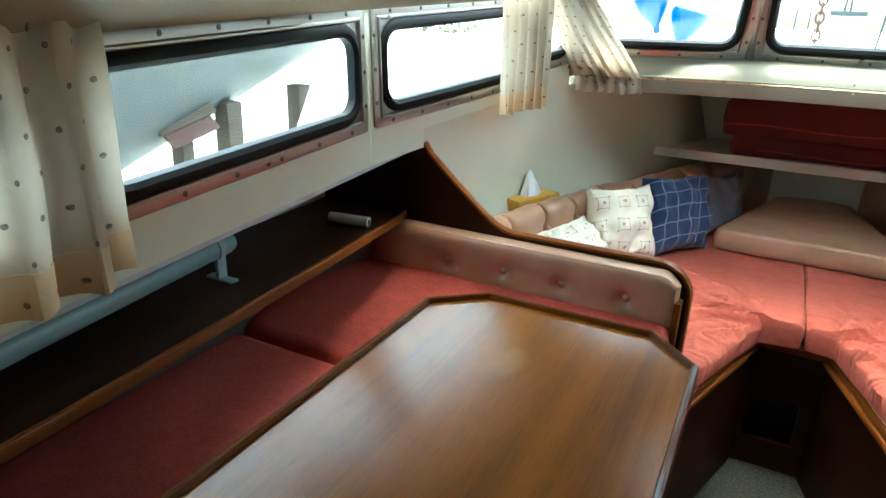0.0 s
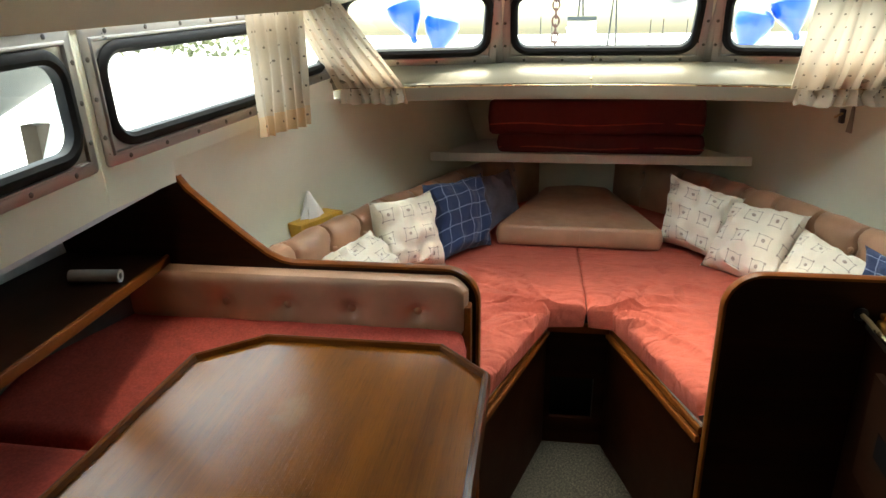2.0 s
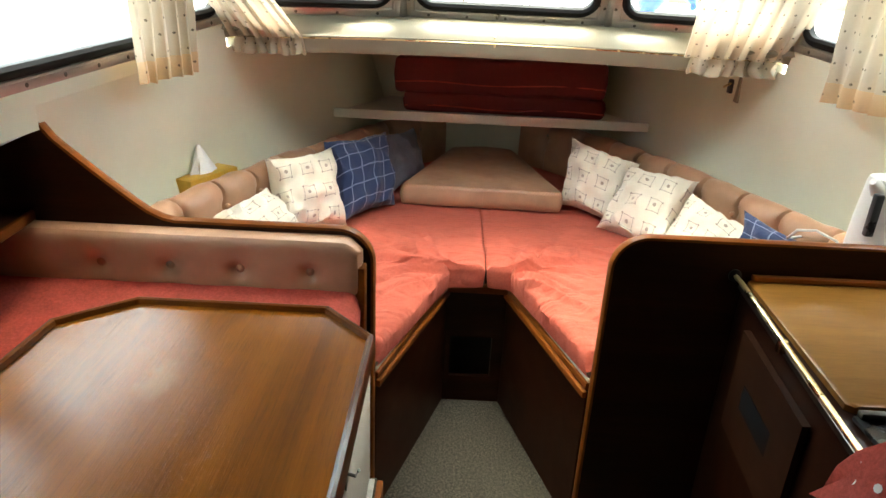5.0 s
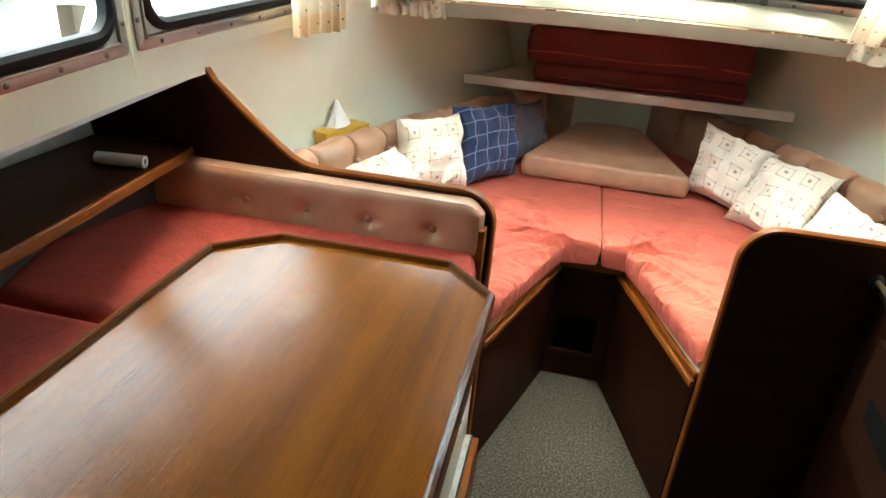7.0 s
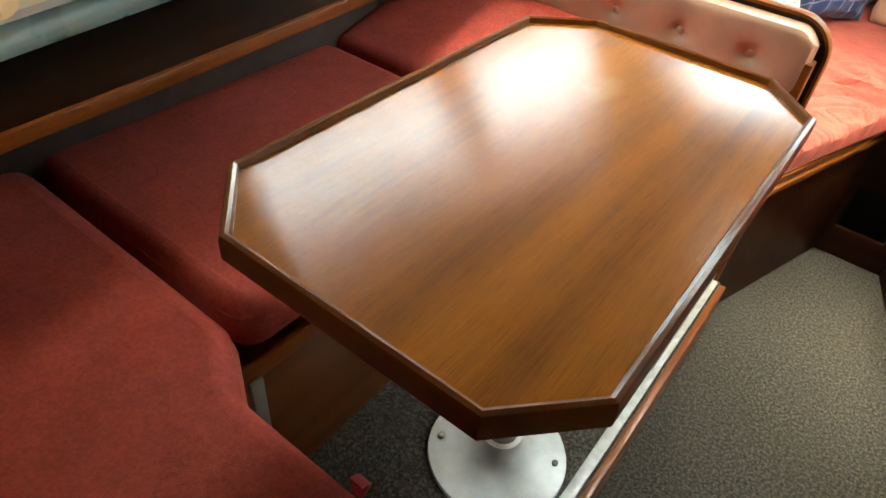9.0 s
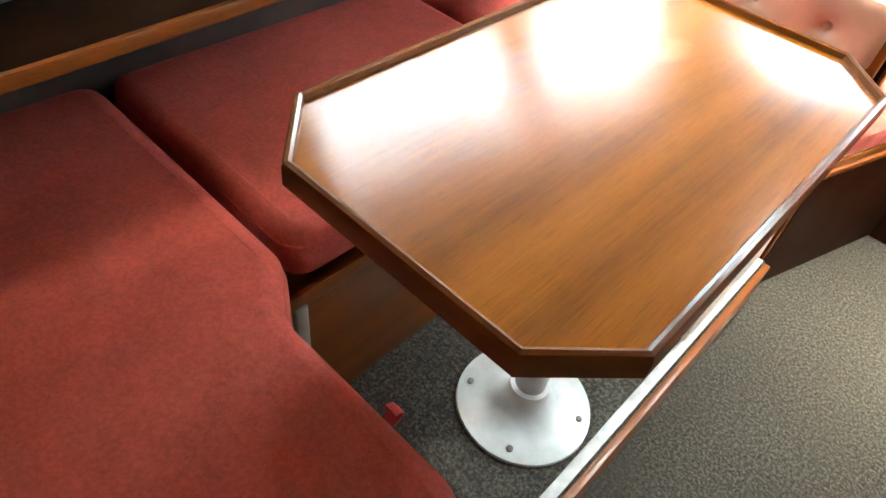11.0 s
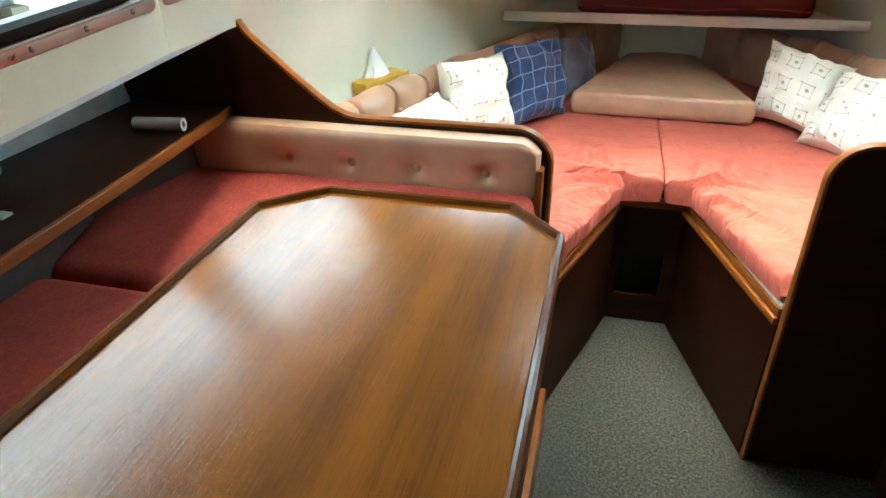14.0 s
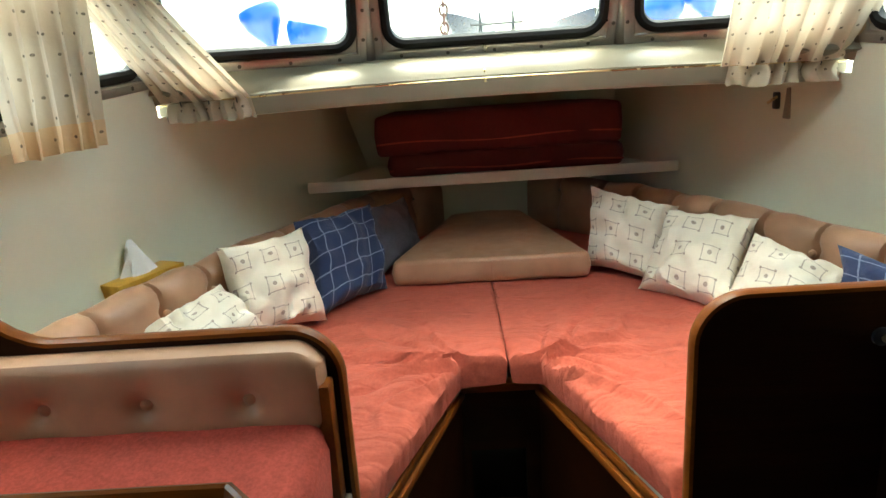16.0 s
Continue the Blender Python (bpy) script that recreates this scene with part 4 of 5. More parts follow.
def wedge():
    ob = thing("wedge_cushion", "tan vinyl wedge-shaped infill cushion lying on the berth", "cushion")
    poly = [(-0.39, 3.03), (0.317, 3.012), (0.15, 3.72), (-0.01, 3.76), (-0.17, 3.7)]
    bm = cushion_mesh(poly, 0.59, 0.682, 0.018, 0.02, [0.025, 0.025, 0.05, 0.08, 0.05])
    for v in bm.verts:
        v.co.z += 0.03 * max(0, (v.co.y - 3.03)) + 0.004 * noise.noise(v.co * 5)
    part("pad", bm, TAN, ob)
    ring = [Vector((p.x, p.y, 0.668 + 0.03 * max(0, p.y - 3.03))) for p in inset(fillet([Vector(p) for p in poly], [0.025, 0.025, 0.05, 0.08, 0.05]), 0.003)]
    part("seam", tube(ring + ring[:1], 0.003, 6, caps=False), TAN, ob)
    part("seam", tube([(-0.03, 3.016, 0.6), (-0.032, 3.012, 0.64), (-0.03, 3.018, 0.675)], 0.002, 6), TAN, ob)


wedge()


def tufted_back(s):
    """Padded hull backrest: vertical pleats, a rolled top and a line of buttons."""
    ob = thing("bolster", "tan vinyl tufted backrest along the hull side", "backrest", "hull bolsters")
    y0, y1 = 1.88, 3.9
    length, pitch = 2.15, 0.2
    nu = 300
    prof = [(0.0, 0.58), (0.0, 0.62), (0.0, 0.68), (0.0, 0.72), (0.0, 0.75), (0.002, 0.775), (0.012, 0.8), (0.03, 0.818), (0.055, 0.826), (0.08, 0.82), (0.095, 0.8), (0.1, 0.77), (0.1, 0.58)]
    rows = []
    marks = []
    for i in range(nu + 1):
        u = i / nu
        y = y0 + (y1 - y0) * u
        x = back_line(s, y)
        d = Vector((back_line(s, y + 0.01) - back_line(s, y - 0.01), 0.02, 0)).normalized()
        n = Vector((d.y, -d.x, 0))
        n = n if n.x * s > 0 else -n
        ph = (u * length / pitch) % 1.0
        crease = math.exp(-(min(ph, 1 - ph) / 0.03) ** 2)
        bulge = math.sin(math.pi * ph) ** 0.38
        row = []
        for off, z in prof:
            upper = smooth_step(0.68, 0.78, z)
            button = math.exp(-((z - 0.745) / 0.03) ** 2) * math.exp(-(min(ph, 1 - ph) / 0.16) ** 2)
            o = off + 0.035 + 0.026 * crease * upper - 0.022 * bulge + 0.024 * button
            zz = z - 0.008 * crease * upper + 0.01 * bulge * upper
            row.append(Vector((x, y, zz)) + n * o + Vector((0, 0, 0.012 * noise.noise((u * 20, z * 3, s)))) * upper)
        rows.append(row)
        if abs(ph - 0.0) < length / pitch / nu / 2:
            marks.append(Vector((x, y, 0.745)) + n * 0.028)
    bm = loft(rows, closed=True, caps=True)
    part("pad", bm, TAN, ob)
    for p in marks:
        rot = (Vector((-s, -0.45, 0)).normalized()).to_track_quat("Z", "Y").to_matrix().to_4x4()
        part("button", lathe([(0.011, -0.004), (0.011, 0.004), (0.007, 0.009), (0.001, 0.01)], p, 12, rot), TAN, ob)


tufted_back(-1)
tufted_back(1)

# ledges behind the backrests
for s in (-1, 1):
    rows = []
    for k in range(21):
        y = 1.88 + k * 0.1
        xb = back_line(s, y) + s * 0.06
        rows.append([Vector((xb, y, 0.771)), Vector((s * (hull_half(y, 0.771) - 0.004), y, 0.771))])
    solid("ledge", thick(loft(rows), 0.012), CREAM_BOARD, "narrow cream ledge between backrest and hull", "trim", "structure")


def soft_pillow(name, corners, puff, material, label, group, seed):
    """A stuffed pillow through four corners: top left, top right, bottom right, bottom left."""
    a, b, c, d = [Vector(p) for p in corners]
    ob = thing(name, label, "pillow", group)
    n = ((b - a) + (c - d)).cross((d - a) + (c - b)).normalized()
    k = 26
    bm = bmesh.new()
    uvl = bm.loops.layers.uv.new("UVMap")
    grid = {}
    for side in (1, -1):
        for j in range(k + 1):
            for i in range(k + 1):
                u, v = i / k, j / k
                rim = i in (0, k) or j in (0, k)
                if side < 0 and rim:
                    grid[side, i, j] = grid[1, i, j]
                    continue
                eu, ev = 4 * u * (1 - u), 4 * v * (1 - v)
                p = bilerp(a, b, c, d, u, v)
                pinch = 0.07 * (ev * (1 - eu) ** 2 * (1 if u < 0.5 else -1))
                pin2 = 0.07 * (eu * (1 - ev) ** 2 * (1 if v < 0.5 else -1))
                p = p + (b - a) * pinch + (d - a) * pin2
                h = puff * (eu * ev) ** 0.36
                w = noise.noise((u * 4 + seed, v * 4, side * 2 + seed)) * 0.02 + noise.noise((u * 8 + seed, v * 6, seed)) * 0.011
                crease = math.sin(u * 17 + 6 * noise.noise((u * 3, v * 3, seed))) * 0.009 * (1 - eu * ev)
                p = p + n * (-side) * (h + (w + crease) * min(1, eu * ev * 6) + 0.0)
                if rim:
                    p = p + n * noise.noise((u * 5, v * 5, seed)) * 0.012
                grid[side, i, j] = bm.verts.new(p)
    for side in (1, -1):
        for j in range(k):
            for i in range(k):
                q = [(i, j), (i + 1, j), (i + 1, j + 1), (i, j + 1)]
                f = bm.faces.new([grid[side, x, y] for x, y in q])
                for lp, (x, y) in zip(f.loops, q):
                    lp[uvl].uv = (x / k, 1 - y / k)
    part("cover", bm, material, ob)
    return ob


soft_pillow("pillow", [(-0.855, 2.66, 0.865), (-0.655, 2.91, 0.858), (-0.565, 2.72, 0.6), (-0.79, 2.55, 0.6)], 0.075, PILLOW, "plump cream pillow printed with small framed squares", "cream pillows", 1.0)
soft_pillow("pillow", [(-0.97, 2.36, 0.735), (-0.84, 2.62, 0.77), (-0.7, 2.58, 0.62), (-0.78, 2.16, 0.6)], 0.06, PILLOW, "cream printed pillow slumped low against the backrest", "cream pillows", 2.0)
soft_pillow("pillow", [(-1.0, 2.17, 0.725), (-0.95, 2.3, 0.73), (-0.84, 2.28, 0.61), (-0.88, 2.1, 0.61)], 0.03, PILLOW, "small cream printed pillow half hidden by the partition", "cream pillows", 3.0)
soft_pillow("pillow", [(-0.7, 2.98, 0.862), (-0.48, 3.33, 0.845), (-0.405, 3.02, 0.592), (-0.6, 2.72, 0.592)], 0.075, NAVY, "navy blue pillow with a thin pale window check", "navy pillows", 4.0)
soft_pillow("pillow", [(-0.53, 3.28, 0.84), (-0.36, 3.52, 0.83), (-0.29, 3.42, 0.63), (-0.44, 3.1, 0.6)], 0.05, GREY_NAVY, "slate grey pillow behind the navy one", "navy pillows", 5.0)
soft_pillow("pillow", [(0.366, 3.26, 0.875), (0.635, 3.07, 0.815), (0.5, 2.86, 0.6), (0.315, 3.12, 0.6)], 0.075, PILLOW, "cream printed pillow tilted on its corner by the wedge", "cream pillows", 6.0)
soft_pillow("pillow", [(0.57, 2.99, 0.82), (0.805, 2.84, 0.81), (0.62, 2.57, 0.592), (0.435, 2.87, 0.588)], 0.075, PILLOW, "cream printed pillow leaning against its neighbour", "cream pillows", 7.0)
soft_pillow("pillow", [(0.75, 2.75, 0.79), (0.89, 2.46, 0.735), (0.72, 2.3, 0.6), (0.6, 2.62, 0.6)], 0.07, PILLOW, "cream printed pillow lying low by the galley partition", "cream pillows", 8.0)
soft_pillow("pillow", [(0.8, 2.42, 0.835), (0.985, 2.02, 0.81), (0.87, 1.95, 0.62), (0.72, 2.3, 0.62)], 0.05, NAVY, "navy checked pillow beside the galley partition", "navy pillows", 9.0)

# tissue box
tb = thing("tissue_box", "yellow card tissue box with a tissue pulled up", "tissue box")
tm = pose(-1.06, 2.6, 0.772, 0, 0, 68)
bm = box(-0.12, 0.12, -0.055, 0.055, 0, 0.05, 0.003)
bmesh.ops.transform(bm, matrix=tm, verts=bm.verts[:])
part("carton", bm, YELLOW_CARD, tb)
rows = []
for j in range(9):
    v = j / 8
    rows.append([tm @ Vector((((0.045 * (1 - v) + 0.006) * (1 + 0.3 * math.sin(3 * k + 2 * v))) * math.cos(2 * math.pi * k / 14) - 0.01 * v, (0.028 * (1 - v) + 0.004) * math.sin(2 * math.pi * k / 14), 0.049 + 0.1 * v)) for k in range(14)])
part("tissue", loft(rows, closed=True, caps=True), TISSUE, tb, "white tissue")

# bow shelf with two folded cushions
sh = thing("bow_shelf", "off-white painted shelf across the bow", "shelf")
pts = [Vector((-0.73, 3.424, 0)), Vector((0.745, 3.424, 0)), Vector((0.52, 3.955, 0)), Vector((-0.52, 3.955, 0))]
part("board", prism(pts, (0, 0, 0.89), (0, 0, 1), 0.016), WHITE_SHELF, sh, "", False)
part("front_lip", prism([Vector((-0.733, 3.412, 0)), Vector((0.748, 3.412, 0)), Vector((0.742, 3.43, 0)), Vector((-0.727, 3.43, 0))], (0, 0, 0.882), (0, 0, 1), 0.042, bevel=0.003), WHITE_SHELF, sh)


def folded(x0, x1, y0, y1, z0, z1, label, seed, tilt=0.0):
    ob = thing("folded_cushion", label, "cushion", "cushions on the bow shelf")
    bm = cushion_mesh([(x0, y0), (x1, y0), (x1 - 0.05, y1), (x0 + 0.05, y1)], z0, z1, 0.022, 0.008, 0.035)
    bmesh.ops.subdivide_edges(bm, edges=[e for e in bm.edges if e.calc_length() > 0.12], cuts=6, use_grid_fill=True)
    for v in bm.verts:
        w = noise.noise((v.co.x * 6 + seed, v.co.y * 6, v.co.z * 9))
        v.co.y += 0.012 * w
        v.co.z += 0.010 * noise.noise((v.co.x * 4, v.co.y * 3, seed)) + tilt * v.co.x
    part("cover", bm, RED_BAG, ob)
    zc = z0 + (z1 - z0) * 0.3
    part("piping", tube([(x0 + 0.01 + (x1 - x0 - 0.02) * k / 20, y0 - 0.004 + 0.01 * math.sin(k * 0.9 + seed) * 0.4, zc + tilt * (x0 + (x1 - x0) * k / 20) + 0.006 * math.sin(k * 0.5)) for k in range(21)], 0.004, 6), RED_VELOUR, ob)


folded(-0.42, 0.57, 3.53, 3.88, 0.907, 1.0, "dark red folded cushion resting on the bow shelf", 1.0)
folded(-0.465, 0.565, 3.535, 3.88, 0.998, 1.165, "dark red folded cushion on top of another one", 5.0, 0.006)

# brass rod and its hook
rod = thing("curtain_rod", "thin brass rod along the coaming with a centre hook", "rod")
part("bar", tube([(-1.0 + k / 10, 2.786, 1.272 + 0.02 * (1 - (-1 + k / 10) ** 2)) for k in range(21)], 0.0035, 8), BRASS, rod)
part("hook_plate", lathe([(0.018, 0), (0.018, 0.004), (0.011, 0.007), (0.001, 0.008)], (-0.04, 2.832, 1.328), 14, Matrix.Rotation(radians(65), 4, "X")), BRASS, rod, "small brass plate")
part("hook", tube([(-0.04, 2.832, 1.328), (-0.04, 2.815, 1.324), (-0.04, 2.797, 1.312), (-0.04, 2.786, 1.292), (-0.04, 2.784, 1.28)], 0.004, 8), BRASS, rod)
br = thing("wall_bracket", "small brass and dark catch on the hull side", "bracket")
bx = hull_half(3.03, 1.15)
part("plate", box(bx - 0.012, bx + 0.004, 2.97, 3.08, 1.1, 1.2, 0.003), CREAM_BOARD, br)
part("catch", box(bx - 0.03, bx - 0.012, 3.015, 3.045, 1.13, 1.185, 0.005), DARK_PLASTIC, br)
part("pin", tube([(bx - 0.035, 3.005, 1.17), (bx - 0.035, 3.06, 1.15)], 0.005, 8), BRASS, br)


# ---- curtains ----
def curtain(name, top, bottom, folds, depth, normal, label, hem=0.06, seed=0.0, sag=0.0, dots=0.045):
    """A gathered curtain between a top and a bottom line, each a pair of points."""
    ob = thing(name, label, "curtain", "dotted curtains")
    t0, t1 = Vector(top[0]), Vector(top[1])
    b0, b1 = Vector(bottom[0]), Vector(bottom[1])
    nrm = Vector(normal).normalized()
    nu, nv = folds * 12, 24
    width = max((b1 - b0).length, (t1 - t0).length) * 1.2
    for piece, va, vb, mat in (("cloth", 0.0, 1.0 - hem, CURTAIN), ("hem", 1.0 - hem, 1.0, HEM)):
        if hem == 0 and piece == "hem":
            continue
        bm = bmesh.new()
        uvl = bm.loops.layers.uv.new("UVMap")
        vs = []
        steps = nv if piece == "cloth" else 4
        for j in range(steps + 1):
            v = va + (vb - va) * j / steps
            row = []
            for i in range(nu + 1):
                u = i / nu
                p = bilerp(t0, t1, b1, b0, u, v)
                ph = u * folds * 2 * math.pi + 2.6 * noise.noise((u * 4, v * 1.2, seed))
                amp = depth * (0.55 + 0.75 * v) * (1 + 0.8 * noise.noise((u * 5, v, seed + 3)))
                p = p + nrm * (math.sin(ph) * amp) + (b1 - b0).normalized() * (math.cos(ph * 2) * amp * 0.25)
                p = p + nrm * (sag * math.sin(math.pi * v) * (0.6 + 0.4 * u))
                if piece == "hem":
                    p = p + nrm * 0.0015
                p.z += 0.008 * noise.noise((u * 6, seed, 0)) * v
                row.append(bm.verts.new(p))
            vs.append(row)
        L = ((b0 - t0).length + (b1 - t1).length) / 2
        for j in range(steps):
            for i in range(nu):
                f = bm.faces.new((vs[j][i], vs[j][i + 1], vs[j + 1][i + 1], vs[j + 1][i]))
                for lp, (a, c) in zip(f.loops, ((i, j), (i + 1, j), (i + 1, j + 1), (i, j + 1))):
                    vv = va + (vb - va) * c / steps
                    lp[uvl].uv = (a / nu * width / dots, -vv * L / dots)
        part(piece, bm, mat, ob, "doubled ochre hem" if piece == "hem" else "")
    n = max(2, folds // 2)
    for k in range(n):
        u = (k + 0.5) / n
        p = t0.lerp(t1, u)
        part("hook", tube([p + Vector((0, 0, -0.01)), p + Vector((0, 0, 0.004)) + nrm * 0.005, p + Vector((0, 0, 0.012))], 0.002, 6), STEEL, ob)
    return ob


for s in (-1, 1):
    inb = (-s, -0.25, 0)
    if s < 0:
        curtain("curtain", ((s * 1.04, 2.14, 1.548), (s * 0.985, 2.46, 1.565)), ((s * 1.03, 2.14, 1.19), (s * 0.95, 2.36, 1.2)), 5, 0.013, inb, "gathered cream dotted curtain at the side window", 0.16, 1.0)
        curtain("curtain", ((s * 1.03, 2.44, 1.565), (s * 0.885, 2.54, 1.572)), ((s * 0.975, 2.745, 1.28), (s * 0.725, 2.775, 1.28)), 6, 0.012, (0.3 * -s, -1, 0), "cream dotted curtain swept back over the windscreen corner", 0.0, 2.0, 0.035)
    else:
        curtain("curtain", ((s * 0.985, 2.46, 1.565), (s * 1.045, 2.0, 1.54)), ((s * 0.95, 2.4, 1.2), (s * 1.03, 2.02, 1.19)), 6, 0.014, inb, "gathered cream dotted curtain at the side window", 0.16, 3.0)
        curtain("curtain", ((s * 0.64, 2.68, 1.58), (s * 0.985, 2.5, 1.57)), ((s * 0.63, 2.775, 1.28), (s * 0.985, 2.74, 1.28)), 6, 0.013, (0.3 * -s, -1, 0), "cream dotted curtain swept back over the windscreen corner", 0.0, 4.0)
    curtain("curtain_frill", ((s * 0.97, 2.772, 1.276), (s * (0.725 if s < 0 else 0.66), 2.778, 1.28)), ((s * 0.965, 2.76, 1.222), (s * (0.715 if s < 0 else 0.65), 2.77, 1.222)), 6, 0.012, (0, -1, 0), "cream gathered frill of the curtain below the brass rod", 0.0, 5.0 + s)
curtain("curtain", ((-1.125, 0.05, 1.407), (-1.125, 0.866, 1.468)), ((-1.105, 0.05, 1.02), (-1.105, 0.852, 1.098)), 9, 0.018, (1, 0, 0), "cream dotted curtain over the after side window", 0.17, 7.0, 0.0, 0.055)

for y in (0.78, 1.27, 1.87):
    kb = thing("header_knob", "small brown screw knob on the header above the windows", "knob", "header knobs")
    part("knob", lathe([(0.007, -0.012), (0.005, 0.0), (0.008, 0.006), (0.008, 0.012), (0.001, 0.014)], (-1.128 if y < 1.6 else -1.1, y, 1.492 + sheer(y)), 12, Matrix.Rotation(radians(90), 4, "Y")), STEEL, kb)

# ---- galley ----
gal = thing("galley_unit", "dark wooden galley cabinet beside the partition", "cabinet")
F = [(0.548, 1.844), (0.47, 1.2), (0.42, 0.7)]
rows = [[Vector((x + 0.012, y, 0.001)), Vector((x + 0.012, y, 0.82)), Vector((1.25, y, 0.82)), Vector((1.25, y, 0.001))] for x, y in F]
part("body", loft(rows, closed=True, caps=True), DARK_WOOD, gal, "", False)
rows = [[Vector((x + 0.002, y, 0.812)), Vector((x + 0.002, y, 0.824)), Vector((x + 0.02, y, 0.824)), Vector((x + 0.02, y, 0.812))] for x, y in F]
part("edge_strip", loft(rows, closed=True, caps=True), STEEL, gal, "worn metal edge strip")
dr = part("drawer_front", loft([[Vector((x - 0.004, y, 0.5)), Vector((x - 0.004, y, 0.76)), Vector((x + 0.012, y, 0.76)), Vector((x + 0.012, y, 0.5))] for x, y in ((0.53, 1.72), (0.487, 1.36))], closed=True, caps=True), DARK_WOOD_Y, gal, "", False)
# raised black block, its colour gives the shade of a recessed slot
part("finger_slot_shade", loft([[Vector((x - 0.007, y, 0.6)), Vector((x - 0.007, y, 0.66)), Vector((x + 0.002, y, 0.66)), Vector((x + 0.002, y, 0.6))] for x, y in ((0.522, 1.64), (0.502, 1.46))], closed=True, caps=True), RUBBER_AND_SHADE, dr, "black block standing in for the shaded finger slot")
rail = thing("galley_rail", "brass guard rail along the galley front", "rail")
part("bar", tube([(0.535, 1.842, 0.846), (0.532, 1.8, 0.848), (0.462, 1.2, 0.848), (0.41, 0.72, 0.848)], 0.006, 10), BRASS, rail)
part("flange", lathe([(0.016, 0), (0.016, 0.006), (0.008, 0.01)], (0.535, 1.845, 0.846), 16, Matrix.Rotation(radians(90), 4, "X")), BLACK_METAL, rail)
for x, y in ((0.5, 1.52), (0.452, 1.1)):
    part("bracket", box(x - 0.006, x + 0.01, y - 0.008, y + 0.008, 0.82, 0.85, 0.002), BRASS, rail)
top = thing("worktop", "honey-coloured varnished board with a rounded edge", "worktop")
rows = [[Vector((x, y, 0.822)), Vector((x, y, 0.834)), Vector((x + 0.006, y, 0.838)), Vector((1.24, y, 0.838)), Vector((1.24, y, 0.822))] for x, y in ((0.568, 1.836), (0.523, 1.33), (0.535, 1.318))]
part("board", loft(rows, closed=True, caps=True), HONEY_WOOD, top)
part("upstand", box(0.575, 1.2, 1.822, 1.843, 0.839, 0.852, 0.003), RAIL_WOOD_X, top)
st = thing("stove", "black and chrome two-ring stove set in the worktop", "stove")
part("hob", box(0.52, 0.98, 0.8, 1.3, 0.822, 0.832, 0.003), BLACK_METAL, st)
part("front_bar", box(0.525, 0.98, 1.285, 1.3, 0.832, 0.845, 0.003), STEEL, st)
for y in (1.14, 0.94):
    part("burner", lathe([(0.075, 0.832), (0.078, 0.845), (0.065, 0.848), (0.06, 0.838), (0.03, 0.838), (0.03, 0.85), (0.001, 0.852)], (0.68, y, 0), 28), STEEL, st)
tw = thing("tea_towel", "red polka-dot tea towel hanging over the brass rail", "towel")
rows = []
for j in range(15):
    v = j / 14
    row = []
    for i in range(17):
        u = i / 16
        y = 1.19 - 0.3 * u
        a = (v - 0.45) * 2
        x = 0.46 + (y - 1.2) * 0.11 + (0.014 if a > 0 else 0.014) * math.cos(max(-1, min(1, a * 4)) * math.pi / 2) * 0 + (0.018 if v > 0.5 else -0.02) * min(1, abs(a) * 5)
        z = 0.86 - abs(a) * 0.24 + 0.0
        row.append(Vector((x + 0.01 * math.sin(u * 19 + a) * (0.3 + abs(a)), y + 0.01 * math.sin(v * 9 + u * 4), z + 0.006 * math.sin(u * 15))))
    rows.append(row)
part("cloth", thick(loft(rows), 0.003), RED_VELOUR, tw)
for k in range(44):
    j, i = random.randrange(1, 13), random.randrange(1, 15)
    p = rows[j][i]
    nn = (rows[j][i + 1] - p).cross(rows[j + 1][i] - p).normalized()
    a = nn.orthogonal().normalized()
    b = nn.cross(a)
    sg = 1 if k % 2 else -1
    dot = loft([[p + nn * sg * h + (a * math.cos(q * math.pi / 4) + b * math.sin(q * math.pi / 4)) * 0.007 for q in range(8)] for h in (0.002, 0.0046)], closed=True, caps=True)
    part("printed_dot", dot, WHITE_PLASTIC, tw, "", False)

# kettle on its ledge
lg = solid("ledge", box(0.84, 1.25, 1.872, 2.14, 0.798, 0.812), WHITE_SHELF, "small white ledge behind the galley partition", "trim", "structure")
kt = thing("kettle", "white plastic electric kettle with a dark level window", "kettle")
kx, ky = 0.985, 2.03
part("body", lathe([(0.07, 0.832), (0.074, 0.84), (0.07, 0.95), (0.062, 1.05), (0.058, 1.062), (0.03, 1.07), (0.001, 1.071)], (kx, ky, 0), 36), WHITE_PLASTIC, kt)
part("base", lathe([(0.078, 0.813), (0.08, 0.82), (0.074, 0.831)], (kx, ky, 0), 36), WHITE_PLASTIC, kt)
part("lid_knob", lathe([(0.012, 1.07), (0.016, 1.078), (0.01, 1.084)], (kx, ky, 0), 16), WHITE_PLASTIC, kt)
part("handle", tube([(kx + 0.05, ky - 0.02, 1.055), (kx + 0.11, ky - 0.04, 1.05), (kx + 0.125, ky - 0.045, 0.98), (kx + 0.115, ky - 0.04, 0.9), (kx + 0.065, ky - 0.02, 0.86)], 0.012, 10), WHITE_PLASTIC, kt)
part("level_window", box(kx - 0.069, kx - 0.047, ky - 0.052, ky - 0.032, 0.915, 1.03, 0.004), DARK_PLASTIC, kt, "dark level window")
part("spout", tube([(kx - 0.045, ky - 0.018, 1.03), (kx - 0.066, ky - 0.026, 1.05), (kx - 0.078, ky - 0.031, 1.06)], [0.022, 0.016, 0.009], 12), WHITE_PLASTIC, kt)
cb = thing("power_cable", "white cable looped on the backrest", "cable")
